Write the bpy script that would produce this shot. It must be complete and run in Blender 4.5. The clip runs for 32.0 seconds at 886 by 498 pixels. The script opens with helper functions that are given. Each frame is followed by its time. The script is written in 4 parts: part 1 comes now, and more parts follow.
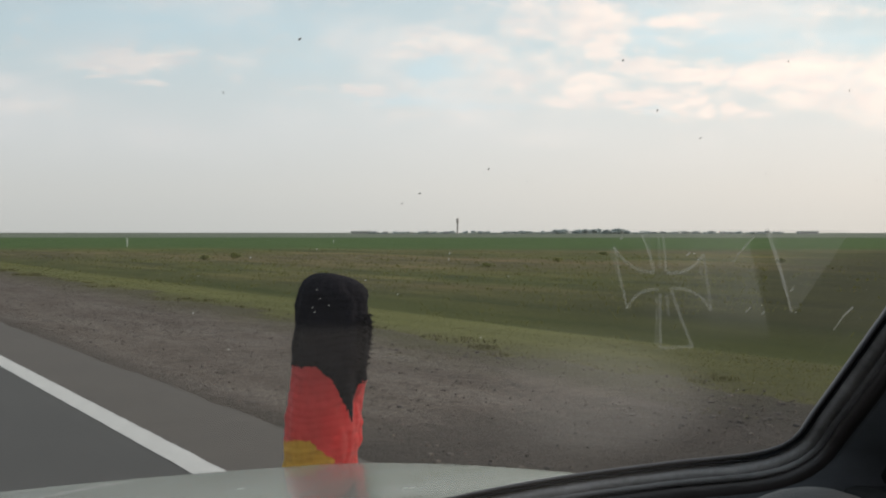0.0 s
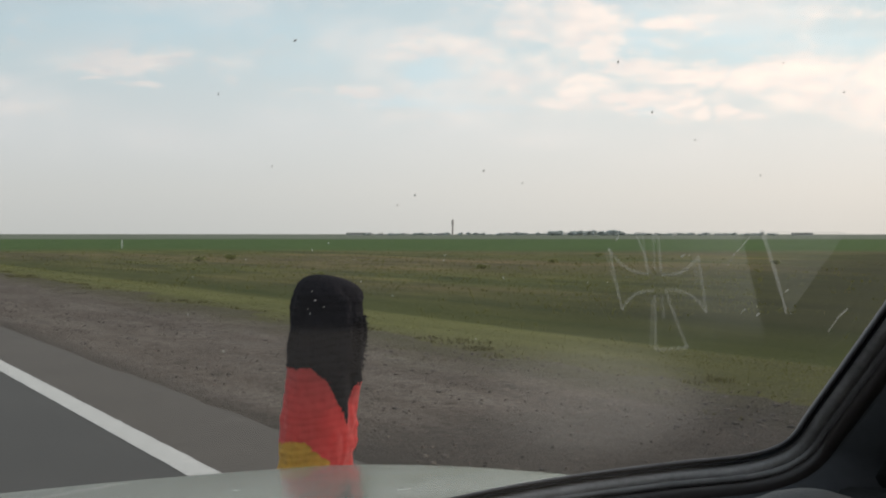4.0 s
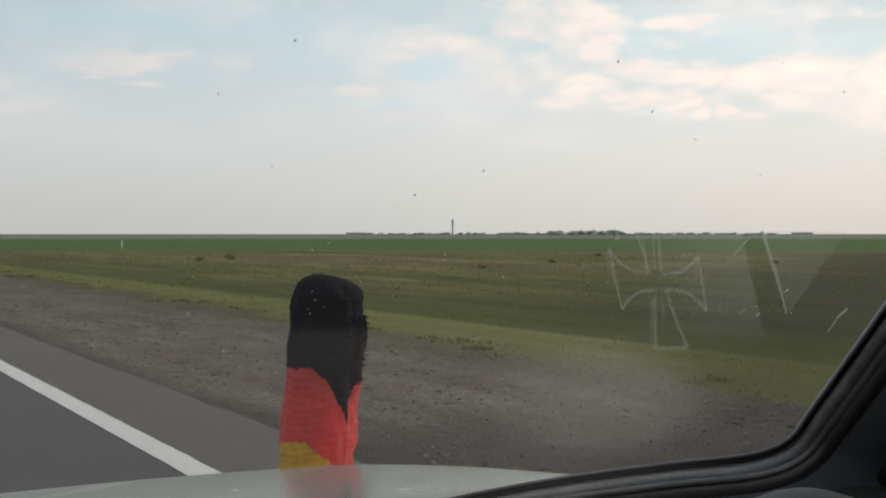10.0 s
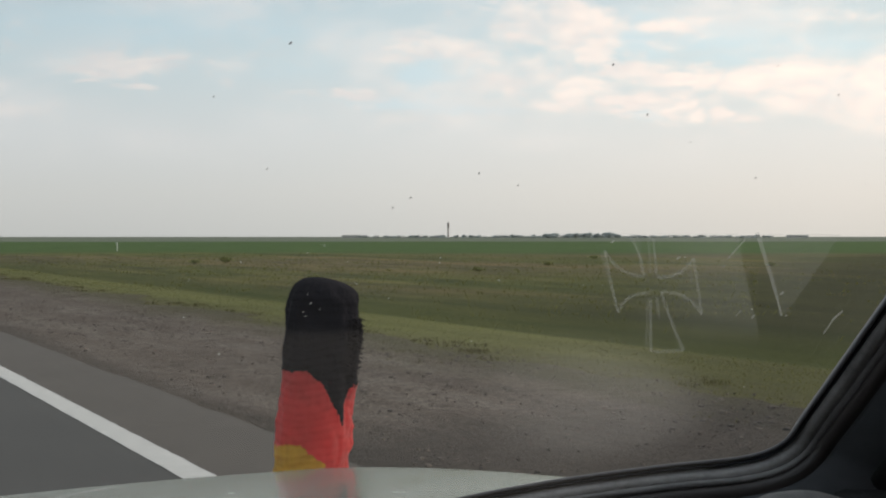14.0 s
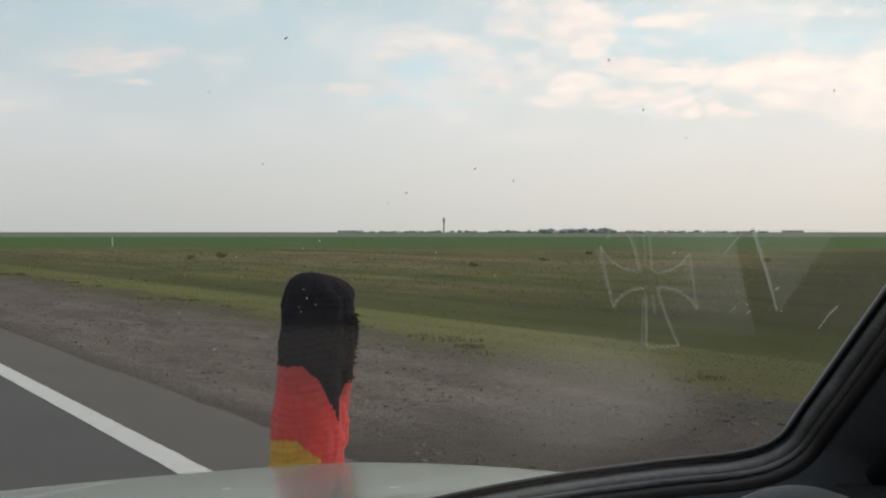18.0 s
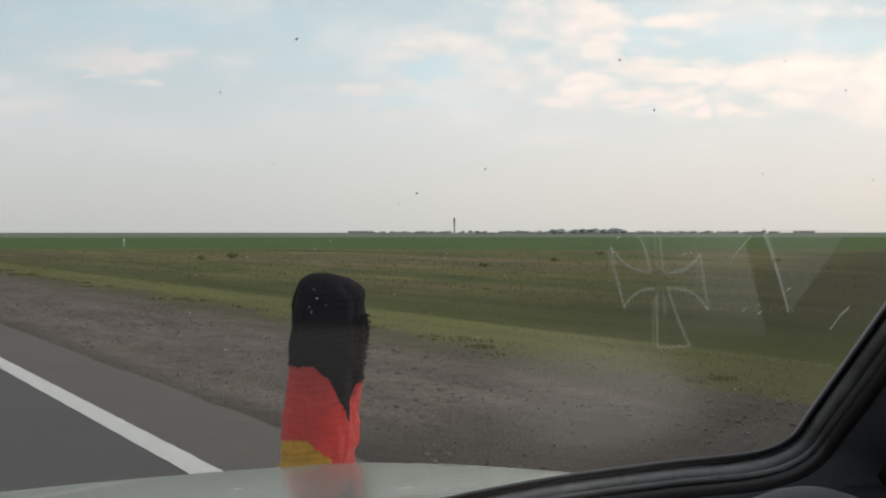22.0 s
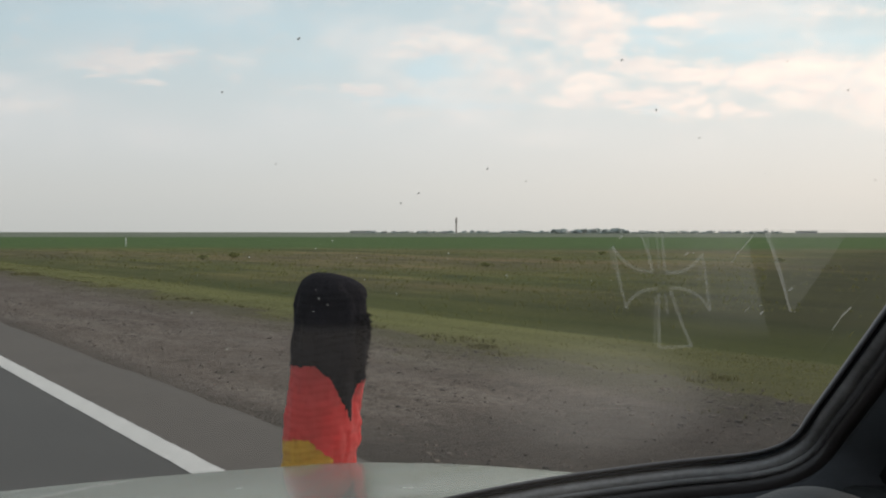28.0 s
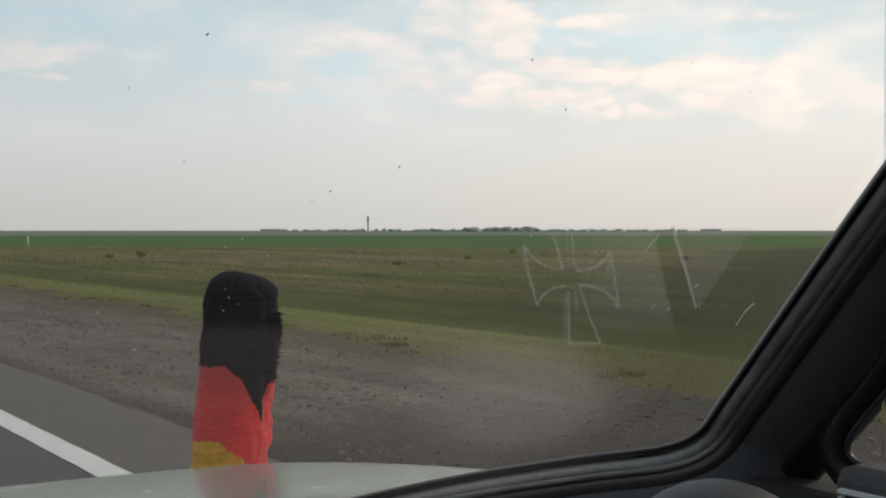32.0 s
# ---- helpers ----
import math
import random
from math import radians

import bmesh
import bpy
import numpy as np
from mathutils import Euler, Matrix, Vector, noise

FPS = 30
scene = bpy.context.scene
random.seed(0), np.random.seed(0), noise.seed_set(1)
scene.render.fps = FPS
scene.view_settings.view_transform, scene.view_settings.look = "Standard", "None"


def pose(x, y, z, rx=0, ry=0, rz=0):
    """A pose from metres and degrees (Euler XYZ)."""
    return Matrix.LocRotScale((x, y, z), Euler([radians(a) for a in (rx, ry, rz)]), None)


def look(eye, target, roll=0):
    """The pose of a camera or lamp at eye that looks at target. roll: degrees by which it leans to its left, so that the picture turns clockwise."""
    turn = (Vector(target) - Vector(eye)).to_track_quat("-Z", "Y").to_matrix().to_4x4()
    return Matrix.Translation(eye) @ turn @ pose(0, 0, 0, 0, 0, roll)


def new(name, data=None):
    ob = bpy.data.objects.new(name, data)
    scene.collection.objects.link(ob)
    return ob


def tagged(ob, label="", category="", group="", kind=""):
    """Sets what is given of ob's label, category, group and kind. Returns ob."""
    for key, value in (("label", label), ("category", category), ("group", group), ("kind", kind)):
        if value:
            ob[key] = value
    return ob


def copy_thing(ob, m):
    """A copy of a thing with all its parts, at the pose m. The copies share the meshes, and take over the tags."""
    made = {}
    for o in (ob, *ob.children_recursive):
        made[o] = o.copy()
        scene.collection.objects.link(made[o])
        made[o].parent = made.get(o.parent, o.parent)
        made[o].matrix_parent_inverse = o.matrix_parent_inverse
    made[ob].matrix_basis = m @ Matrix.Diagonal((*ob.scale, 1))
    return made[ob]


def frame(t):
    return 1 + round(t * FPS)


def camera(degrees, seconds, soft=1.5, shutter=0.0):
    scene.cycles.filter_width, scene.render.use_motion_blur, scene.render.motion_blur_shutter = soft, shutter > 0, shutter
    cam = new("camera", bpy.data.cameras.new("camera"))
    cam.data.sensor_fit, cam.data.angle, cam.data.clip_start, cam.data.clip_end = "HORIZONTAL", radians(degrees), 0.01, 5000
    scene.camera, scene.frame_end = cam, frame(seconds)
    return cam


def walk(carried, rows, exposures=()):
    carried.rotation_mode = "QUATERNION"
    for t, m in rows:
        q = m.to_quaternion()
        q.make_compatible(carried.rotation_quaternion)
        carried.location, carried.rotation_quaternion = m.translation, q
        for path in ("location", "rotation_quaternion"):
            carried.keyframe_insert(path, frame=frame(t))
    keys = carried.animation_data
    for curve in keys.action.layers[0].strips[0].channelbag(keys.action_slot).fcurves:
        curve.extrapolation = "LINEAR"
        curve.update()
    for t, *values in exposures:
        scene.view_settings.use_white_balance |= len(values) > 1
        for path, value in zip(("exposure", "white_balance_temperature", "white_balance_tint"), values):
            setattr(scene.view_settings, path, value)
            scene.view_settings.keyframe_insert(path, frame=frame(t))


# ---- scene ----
# camera: held at one place in the cabin, panning a little, past the flag cover on the wing
cam = camera(43.6, 32.0, soft=2.1)
EYE = Vector((0.0, 0.0, 1.4))
PATH = [  # seconds, yaw, pitch, roll
    (0, -31.64, -0.86, -0.02), (0.5, -31.58, -0.74, -0.03), (1, -31.66, -0.83, -0.05), (1.5, -31.77, -0.72, -0.02),
    (2, -31.96, -0.85, -0.05), (2.5, -32.04, -1.03, -0.06), (3, -32.07, -1.04, -0.03), (3.5, -32.04, -0.93, -0.02),
    (4, -31.89, -0.78, -0.02), (4.5, -31.80, -0.88, -0.03), (6.5, -31.73, -0.96, -0.02), (7, -31.68, -0.89, -0.02),
    (7.5, -31.71, -0.81, -0.02), (8, -31.92, -0.76, 0.00), (8.5, -32.19, -0.86, -0.08), (9, -32.21, -0.84, -0.05),
    (9.5, -32.07, -0.82, -0.03), (10, -31.89, -0.79, 0.01), (10.5, -31.73, -0.87, -0.07), (11, -31.54, -0.96, -0.04),
    (11.5, -31.31, -1.06, -0.06), (12, -31.30, -0.94, -0.04), (12.5, -31.28, -0.95, -0.08), (13, -31.48, -0.82, -0.07),
    (13.5, -31.73, -0.79, -0.08), (14, -32.12, -0.65, 0.01), (14.5, -32.23, -0.63, 0.02), (16.5, -31.94, -0.87, -0.04),
    (17, -32.28, -0.89, -0.03), (17.5, -32.44, -0.87, 0.01), (18, -32.34, -0.89, -0.00), (18.5, -32.07, -0.91, -0.03),
    (19, -31.92, -0.86, -0.06), (19.5, -31.70, -0.95, -0.05), (20, -31.68, -0.84, -0.02), (20.5, -31.75, -0.65, 0.04),
    (21, -31.87, -0.86, 0.01), (21.5, -31.96, -0.85, -0.05), (22, -31.80, -0.87, 0.01), (22.5, -31.73, -0.87, -0.03),
    (23, -31.52, -0.86, 0.03), (23.5, -31.27, -0.73, 0.02), (24, -31.29, -0.71, 0.01), (24.5, -31.41, -0.71, -0.02),
    (25, -31.65, -0.75, 0.01), (25.5, -31.75, -0.77, -0.06), (27.5, -31.78, -0.85, -0.05), (28, -31.70, -0.88, -0.03),
    (28.5, -31.52, -0.92, -0.03), (29, -31.51, -0.94, -0.05), (29.5, -31.59, -0.95, 0.01), (29.7, -31.66, -0.95, 0.00),
    (30, -34.14, -0.96, 0.04), (30.5, -35.51, -0.85, -0.00), (31, -36.24, -0.87, 0.01), (31.5, -36.35, -1.00, 0.03),
    (32, -36.26, -0.97, -0.00),
]
walk(cam, [(t, pose(EYE.x, EYE.y, EYE.z, 90 + pitch, roll, yaw)) for t, yaw, pitch, roll in PATH])

# ---------------------------------------------------------------- small tools
def nodes_of(mat):
    mat.use_nodes = True
    nt = mat.node_tree
    nt.nodes.clear()
    return nt


class Net:
    """A node tree with short calls."""

    def __init__(self, nt):
        self.nt = nt

    def add(self, kind, **props):
        n = self.nt.nodes.new(kind)
        for k, v in props.items():
            if k == "operation":
                n.operation = v
            elif k == "blend_type":
                n.blend_type = v
            elif k == "data_type":
                n.data_type = v
            elif k == "noise_dimensions":
                n.noise_dimensions = v
        return n

    def link(self, a, b):
        self.nt.links.new(a, b)

    def value(self, sock, v):
        if isinstance(v, bpy.types.NodeSocket):
            self.link(v, sock)
        else:
            sock.default_value = v

    def math(self, op, a, b=0.0, clamp=False):
        n = self.add("ShaderNodeMath", operation=op)
        n.use_clamp = clamp
        self.value(n.inputs[0], a)
        self.value(n.inputs[1], b)
        return n.outputs[0]

    def vmath(self, op, a, b=(0, 0, 0)):
        n = self.add("ShaderNodeVectorMath", operation=op)
        self.value(n.inputs[0], a)
        self.value(n.inputs[1], b)
        return n.outputs["Value"] if op in ("DOT_PRODUCT", "LENGTH") else n.outputs["Vector"]

    def noise(self, vec, scale, detail=4.0, rough=0.55, distort=0.0):
        n = self.add("ShaderNodeTexNoise")
        if vec is not None:
            self.link(vec, n.inputs["Vector"])
        n.inputs["Scale"].default_value = scale
        n.inputs["Detail"].default_value = detail
        n.inputs["Roughness"].default_value = rough
        n.inputs["Distortion"].default_value = distort
        return n.outputs["Fac"]

    def ramp(self, fac, stops, interp="LINEAR"):
        n = self.add("ShaderNodeValToRGB")
        n.color_ramp.interpolation = interp
        els = n.color_ramp.elements
        while len(els) < len(stops):
            els.new(0.5)
        for e, (p, c) in zip(els, stops):
            e.position = p
            e.color = (*c, 1) if len(c) == 3 else c
        self.link(fac, n.inputs[0])
        return n.outputs[0]

    def mix(self, fac, a, b, blend="MIX"):
        n = self.add("ShaderNodeMix", data_type="RGBA", blend_type=blend)
        self.value(n.inputs[0], fac)
        self.value(n.inputs[6], a if isinstance(a, bpy.types.NodeSocket) else (*a, 1))
        self.value(n.inputs[7], b if isinstance(b, bpy.types.NodeSocket) else (*b, 1))
        return n.outputs[2]

    def smooth(self, v, lo, hi):
        n = self.add("ShaderNodeMapRange")
        n.interpolation_type = "SMOOTHSTEP"
        self.value(n.inputs[0], v)
        n.inputs[1].default_value, n.inputs[2].default_value = lo, hi
        return n.outputs[0]


def surface(name, colour, rough=0.7, metal=0.0, vary=0.25, scale=30.0, fine=0.0, bump=0.0, bump_scale=200.0,
            spec=0.5, coat=0.0, random_tint=0.0, island=False, sheen=0.0, translucent=0.0, relief=0.004):
    """A procedural surface: base colour with two scales of variation and a fine relief."""
    mat = bpy.data.materials.new(name)
    net = Net(nodes_of(mat))
    out = net.add("ShaderNodeOutputMaterial")
    p = net.add("ShaderNodeBsdfPrincipled")
    co = net.add("ShaderNodeTexCoord").outputs["Object"]
    big = net.noise(co, scale, 4, 0.6)
    small = net.noise(co, scale * 9, 3, 0.6)
    fac = net.math("ADD", net.math("MULTIPLY", big, 0.65), net.math("MULTIPLY", small, 0.35))
    lo = tuple(c * (1 - vary) for c in colour)
    hi = tuple(min(1, c * (1 + vary)) for c in colour)
    col = net.ramp(fac, [(0.3, lo), (0.7, hi)])
    if random_tint:
        if island:
            rnd = net.add("ShaderNodeNewGeometry").outputs["Random Per Island"]
        else:
            rnd = net.add("ShaderNodeObjectInfo").outputs["Random"]
        tint = net.ramp(rnd, [(0.0, (1 - random_tint, 1 - random_tint, 1 - random_tint * 0.9)),
                              (1.0, (1 + random_tint, 1 + random_tint * 0.9, 1 + random_tint * 0.7))])
        col = net.mix(1.0, col, tint, "MULTIPLY")
    net.link(col, p.inputs["Base Color"])
    r = net.math("ADD", rough - 0.08, net.math("MULTIPLY", big, 0.16), clamp=True)
    net.link(r, p.inputs["Roughness"])
    p.inputs["Metallic"].default_value = metal
    p.inputs["Specular IOR Level"].default_value = spec
    p.inputs["Coat Weight"].default_value = coat
    p.inputs["Sheen Weight"].default_value = sheen
    if bump:
        b = net.add("ShaderNodeBump")
        b.inputs["Strength"].default_value = bump
        b.inputs["Distance"].default_value = relief
        net.link(net.noise(co, bump_scale, 3, 0.6), b.inputs["Height"])
        net.link(b.outputs[0], p.inputs["Normal"])
    last = p.outputs[0]
    if translucent:
        leaf = net.add("ShaderNodeBsdfTranslucent")
        net.link(col, leaf.inputs[0])
        m = net.add("ShaderNodeMixShader")
        m.inputs[0].default_value = translucent
        net.link(last, m.inputs[1])
        net.link(leaf.outputs[0], m.inputs[2])
        last = m.outputs[0]
    net.link(last, out.inputs[0])
    return mat


def mesh_of(name, verts, faces, mats, smooth=False, face_mats=None):
    me = bpy.data.meshes.new(name)
    me.from_pydata([tuple(v) for v in verts], [], faces)
    for m in (mats if isinstance(mats, (list, tuple)) else [mats]):
        me.materials.append(m)
    if smooth:
        me.polygons.foreach_set("use_smooth", [True] * len(me.polygons))
    if face_mats is not None:
        me.polygons.foreach_set("material_index", face_mats)
    me.update()
    return me


def part(name, me, parent=None, label="", m=None):
    """Links a mesh as one object under a thing or a part."""
    ob = new(name, me)
    if m is not None:
        ob.matrix_basis = m
    ob.parent = parent
    if label:
        ob["label"] = label
    return ob


def thing(name, label, category, group="", kind="", m=None):
    ob = new(name)
    ob.empty_display_size = 0.2
    if m is not None:
        ob.matrix_basis = m
    return tagged(ob, label, category, group, kind)


def bm_mesh(name, bm, mats, smooth=False):
    me = bpy.data.meshes.new(name)
    bm.normal_update()
    bm.to_mesh(me)
    bm.free()
    for m in (mats if isinstance(mats, (list, tuple)) else [mats]):
        me.materials.append(m)
    if smooth:
        me.polygons.foreach_set("use_smooth", [True] * len(me.polygons))
    return me


def box_mesh(name, size, mat, bevel=0.0, centre=(0, 0, 0), segments=2):
    bm = bmesh.new()
    bmesh.ops.create_cube(bm, size=1)
    bmesh.ops.scale(bm, vec=size, verts=bm.verts)
    if bevel:
        bmesh.ops.bevel(bm, geom=bm.edges[:], offset=bevel, segments=segments, affect="EDGES", profile=0.5)
    bmesh.ops.translate(bm, vec=centre, verts=bm.verts)
    return bm_mesh(name, bm, mat, smooth=False)


def lathe_mesh(name, profile, mat, segments=16, smooth=True):
    """Profile of (radius, z) turned round z."""
    verts, faces = [], []
    for r, z in profile:
        for i in range(segments):
            a = 2 * math.pi * i / segments
            verts.append((r * math.cos(a), r * math.sin(a), z))
    for j in range(len(profile) - 1):
        for i in range(segments):
            k = (i + 1) % segments
            faces.append((j * segments + i, j * segments + k, (j + 1) * segments + k, (j + 1) * segments + i))
    faces.append(tuple(range(segments))[::-1])
    faces.append(tuple((len(profile) - 1) * segments + i for i in range(segments)))
    return mesh_of(name, verts, faces, mat, smooth)


def spline(points, n):
    """A smooth line through the points (Catmull-Rom), n steps a stretch."""
    p = [Vector(q) for q in points]
    p = [2 * p[0] - p[1]] + p + [2 * p[-1] - p[-2]]
    out = []
    for i in range(1, len(p) - 2):
        for k in range(n):
            t = k / n
            a, b, c, d = p[i - 1], p[i], p[i + 1], p[i + 2]
            out.append(0.5 * ((2 * b) + (c - a) * t + (2 * a - 5 * b + 4 * c - d) * t * t + (3 * b - a - 3 * c + d) * t ** 3))
    out.append(p[-2])
    return out


def sweep_mesh(name, path, profile, mat, toward, closed=True, smooth=True, upper=None):
    """A profile of (away from the glass, towards the cabin) carried along the path; toward: a point that the profile's second axis faces;
    upper: the profile into which it changes as the path climbs the pillar."""
    verts, faces = [], []
    n = len(profile)
    for i, q in enumerate(path):
        tangent = (path[min(i + 1, len(path) - 1)] - path[max(i - 1, 0)]).normalized()
        back = (Vector(toward) - q).normalized()
        back = (back - tangent * back.dot(tangent)).normalized()
        side = tangent.cross(back).normalized()
        k = min(1.0, max(0.0, (q.z - 1.185) / 0.05)) if upper else 0.0
        for (a, b), (c, d) in zip(profile, upper or profile):
            verts.append(q + side * (a + (c - a) * k) + back * (b + (d - b) * k))
    for i in range(len(path) - 1):
        for j in range(n if closed else n - 1):
            k = (j + 1) % n
            faces.append((i * n + j, i * n + k, (i + 1) * n + k, (i + 1) * n + j))
    if closed:
        faces.append(tuple(range(n))[::-1])
        faces.append(tuple((len(path) - 1) * n + j for j in range(n)))
    return mesh_of(name, verts, faces, mat, smooth)


# ---------------------------------------------------------------- sky and sun
AZ = radians(31.7)
FWD = (math.sin(AZ), math.cos(AZ), 0)
SIDE = (math.cos(AZ), -math.sin(AZ), 0)
SUN_AZ, SUN_EL = radians(100), radians(25)

world = bpy.data.worlds.new("hazy_sky")
scene.world = world
world.use_nodes = True
world.node_tree.nodes.clear()
W = Net(world.node_tree)
w_out = W.add("ShaderNodeOutputWorld")
w_bg = W.add("ShaderNodeBackground")
sky = W.add("ShaderNodeTexSky")
sky.sky_type = "NISHITA"
sky.sun_disc = False
sky.sun_elevation, sky.sun_rotation = SUN_EL, SUN_AZ
sky.dust_density, sky.air_density = 3.0, 1.2
ray = W.add("ShaderNodeTexCoord").outputs["Generated"]
sep = W.add("ShaderNodeSeparateXYZ")
W.link(ray, sep.inputs[0])
ahead = W.math("MAXIMUM", W.vmath("DOT_PRODUCT", ray, FWD), 0.08)
across = W.math("DIVIDE", W.vmath("DOT_PRODUCT", ray, SIDE), ahead)
rise = W.math("DIVIDE", sep.outputs[2], ahead)
flat = W.add("ShaderNodeCombineXYZ")
W.link(across, flat.inputs[0])
W.link(W.math("MULTIPLY", rise, 2.3), flat.inputs[1])
wisp = W.noise(flat.outputs[0], 5.0, 9, 0.58, 0.4)
puff = W.noise(flat.outputs[0], 17.0, 13, 0.68, 0.3)
warp = W.add("ShaderNodeTexNoise")
W.link(flat.outputs[0], warp.inputs["Vector"])
warp.inputs["Scale"].default_value, warp.inputs["Detail"].default_value = 11.0, 10.0
warp.inputs["Roughness"].default_value = 0.6
shift = W.vmath("SUBTRACT", warp.outputs["Color"], (0.5, 0.5, 0.5))
shift = W.vmath("MULTIPLY", shift, (0.15, 0.085, 0.0))
flat_warped = W.vmath("ADD", flat.outputs[0], shift)


def cloud_bank(u, v, su, sv, dense):
    """A soft bank of cloud in the direction (u across, v up), with ragged edges."""
    d = W.vmath("SUBTRACT", flat_warped, (u, v * 2.3, 0))
    d = W.vmath("MULTIPLY", d, (1 / su, 1 / (sv * 2.3), 0))
    return W.math("MULTIPLY", W.smooth(W.vmath("LENGTH", d), 1.75, 0.1), dense)


def gathered(banks):
    total = cloud_bank(*banks[0])
    for b in banks[1:]:
        total = W.math("MAXIMUM", total, cloud_bank(*b))
    return total


# banks of cloud and gaps between them: across, up, half width, half height, density
WISPS = [(-0.28, 0.155, 0.055, 0.013, 1.0), (-0.266, 0.151, 0.02, 0.005, 1.0), (-0.316, 0.14, 0.016, 0.003, 0.8), (-0.275, 0.134, 0.019, 0.004, 0.75), (-0.183, 0.141, 0.014, 0.003, 0.5),
         (-0.369, 0.116, 0.046, 0.01, 0.3), (-0.198, 0.152, 0.031, 0.009, 0.4)]
MIDDLE = [(0.003, 0.168, 0.038, 0.013, 0.75), (-0.025, 0.162, 0.026, 0.011, 0.65), (0.034, 0.162, 0.023, 0.013, 0.75), (-0.081, 0.131, 0.017, 0.005, 0.8), (-0.066, 0.123, 0.015, 0.005, 0.7),
          (-0.114, 0.13, 0.026, 0.004, 0.45), (-0.002, 0.134, 0.038, 0.005, 0.5), (-0.007, 0.106, 0.046, 0.008, 0.4), (0.085, 0.192, 0.041, 0.017, 0.9), (0.126, 0.19, 0.038, 0.023, 1.0),
          (0.148, 0.169, 0.026, 0.014, 0.95), (0.059, 0.134, 0.031, 0.013, 0.7), (0.09, 0.154, 0.041, 0.02, 0.7), (0.105, 0.121, 0.031, 0.005, 0.9), (0.136, 0.134, 0.026, 0.017, 0.9)]
RIDGE = [(0.212, 0.131, 0.102, 0.028, 0.5), (0.09, 0.154, 0.077, 0.036, 0.42), (0.34, 0.129, 0.092, 0.028, 0.55), (0.187, 0.147, 0.036, 0.012, 0.95), (0.228, 0.144, 0.036, 0.013, 0.95), (0.279, 0.141, 0.041, 0.013, 0.95), (0.33, 0.147, 0.046, 0.012, 0.95), (0.381, 0.147, 0.046, 0.014, 0.95),
         (0.177, 0.121, 0.013, 0.013, 0.9), (0.215, 0.118, 0.012, 0.014, 0.9), (0.233, 0.108, 0.014, 0.009, 0.9), (0.258, 0.111, 0.012, 0.012, 0.95), (0.279, 0.106, 0.02, 0.006, 0.7),
         (0.324, 0.121, 0.046, 0.015, 0.7), (0.386, 0.113, 0.056, 0.02, 0.7), (0.22, 0.191, 0.036, 0.007, 0.8), (0.258, 0.184, 0.02, 0.005, 0.5), (0.202, 0.175, 0.02, 0.005, 0.5),
         (0.35, 0.199, 0.046, 0.007, 0.45)]
HOLES = [(-0.005, 0.145, 0.024, 0.012, 1), (-0.033, 0.124, 0.041, 0.005, 0.8), (0.023, 0.116, 0.036, 0.004, 0.6), (0.187, 0.18, 0.021, 0.015, 1), (0.192, 0.203, 0.026, 0.006, 0.8),
         (0.279, 0.179, 0.056, 0.013, 1.1), (0.355, 0.175, 0.046, 0.012, 0.9), (0.314, 0.198, 0.031, 0.007, 0.6), (0.279, 0.163, 0.056, 0.005, 0.7), (0.192, 0.111, 0.01, 0.006, 0.5),
         (-0.247, 0.19, 0.133, 0.017, 0.55), (-0.114, 0.154, 0.031, 0.012, 0.3)]
veil = W.ramp(rise, [(0.0, (0.575, 0.58, 0.555)), (0.04, (0.63, 0.635, 0.61)), (0.09, (0.655, 0.68, 0.675)), (0.16, (0.575, 0.67, 0.695)),
                     (0.24, (0.50, 0.61, 0.66)), (0.7, (0.45, 0.56, 0.64))])
clear = W.mix(0.04, veil, W.vmath("MULTIPLY", sky.outputs[0], (0.1, 0.1, 0.1)))
high = W.smooth(rise, 0.045, 0.13)
thin = W.math("MULTIPLY", W.smooth(wisp, 0.42, 0.68), high)
thick = W.math("ADD", W.math("MULTIPLY", gathered(WISPS + MIDDLE + RIDGE), 0.92), W.math("MULTIPLY", W.math("SUBTRACT", puff, 0.5), 2.1))
thick = W.math("MULTIPLY", W.smooth(thick, 0.0, 1.02), high)
open_sky = W.math("MULTIPLY", gathered(HOLES), W.smooth(wisp, 0.85, 0.30))
warm = W.smooth(across, -0.25, 0.5)
cream = W.mix(warm, (0.82, 0.775, 0.745), (0.96, 0.865, 0.80))
cream = W.mix(1.0, cream, W.ramp(W.noise(flat_warped, 24.0, 9, 0.62, 0.2), [(0.36, (0.88, 0.89, 0.905)), (0.6, (1.02, 1.005, 0.985))]), "MULTIPLY")
tone = W.mix(W.math("MULTIPLY", thin, 0.68), clear, W.mix(0.5, cream, (0.74, 0.76, 0.76)))
tone = W.mix(W.math("MULTIPLY", open_sky, 0.72), tone, (0.54, 0.715, 0.785))
tone = W.mix(W.math("MULTIPLY", thick, 0.9), tone, cream)
tone = W.mix(W.math("MULTIPLY", warm, 0.75), tone, W.mix(1.0, tone, (1.26, 1.16, 1.09), "MULTIPLY"))
tone = W.mix(1.0, tone, W.mix(W.smooth(across, -0.45, 0.15), (0.88, 0.89, 0.90), (1.0, 1.0, 1.0)), "MULTIPLY")
W.link(tone, w_bg.inputs[0])
w_bg.inputs[1].default_value = 1.1
W.link(w_bg.outputs[0], w_out.inputs[0])

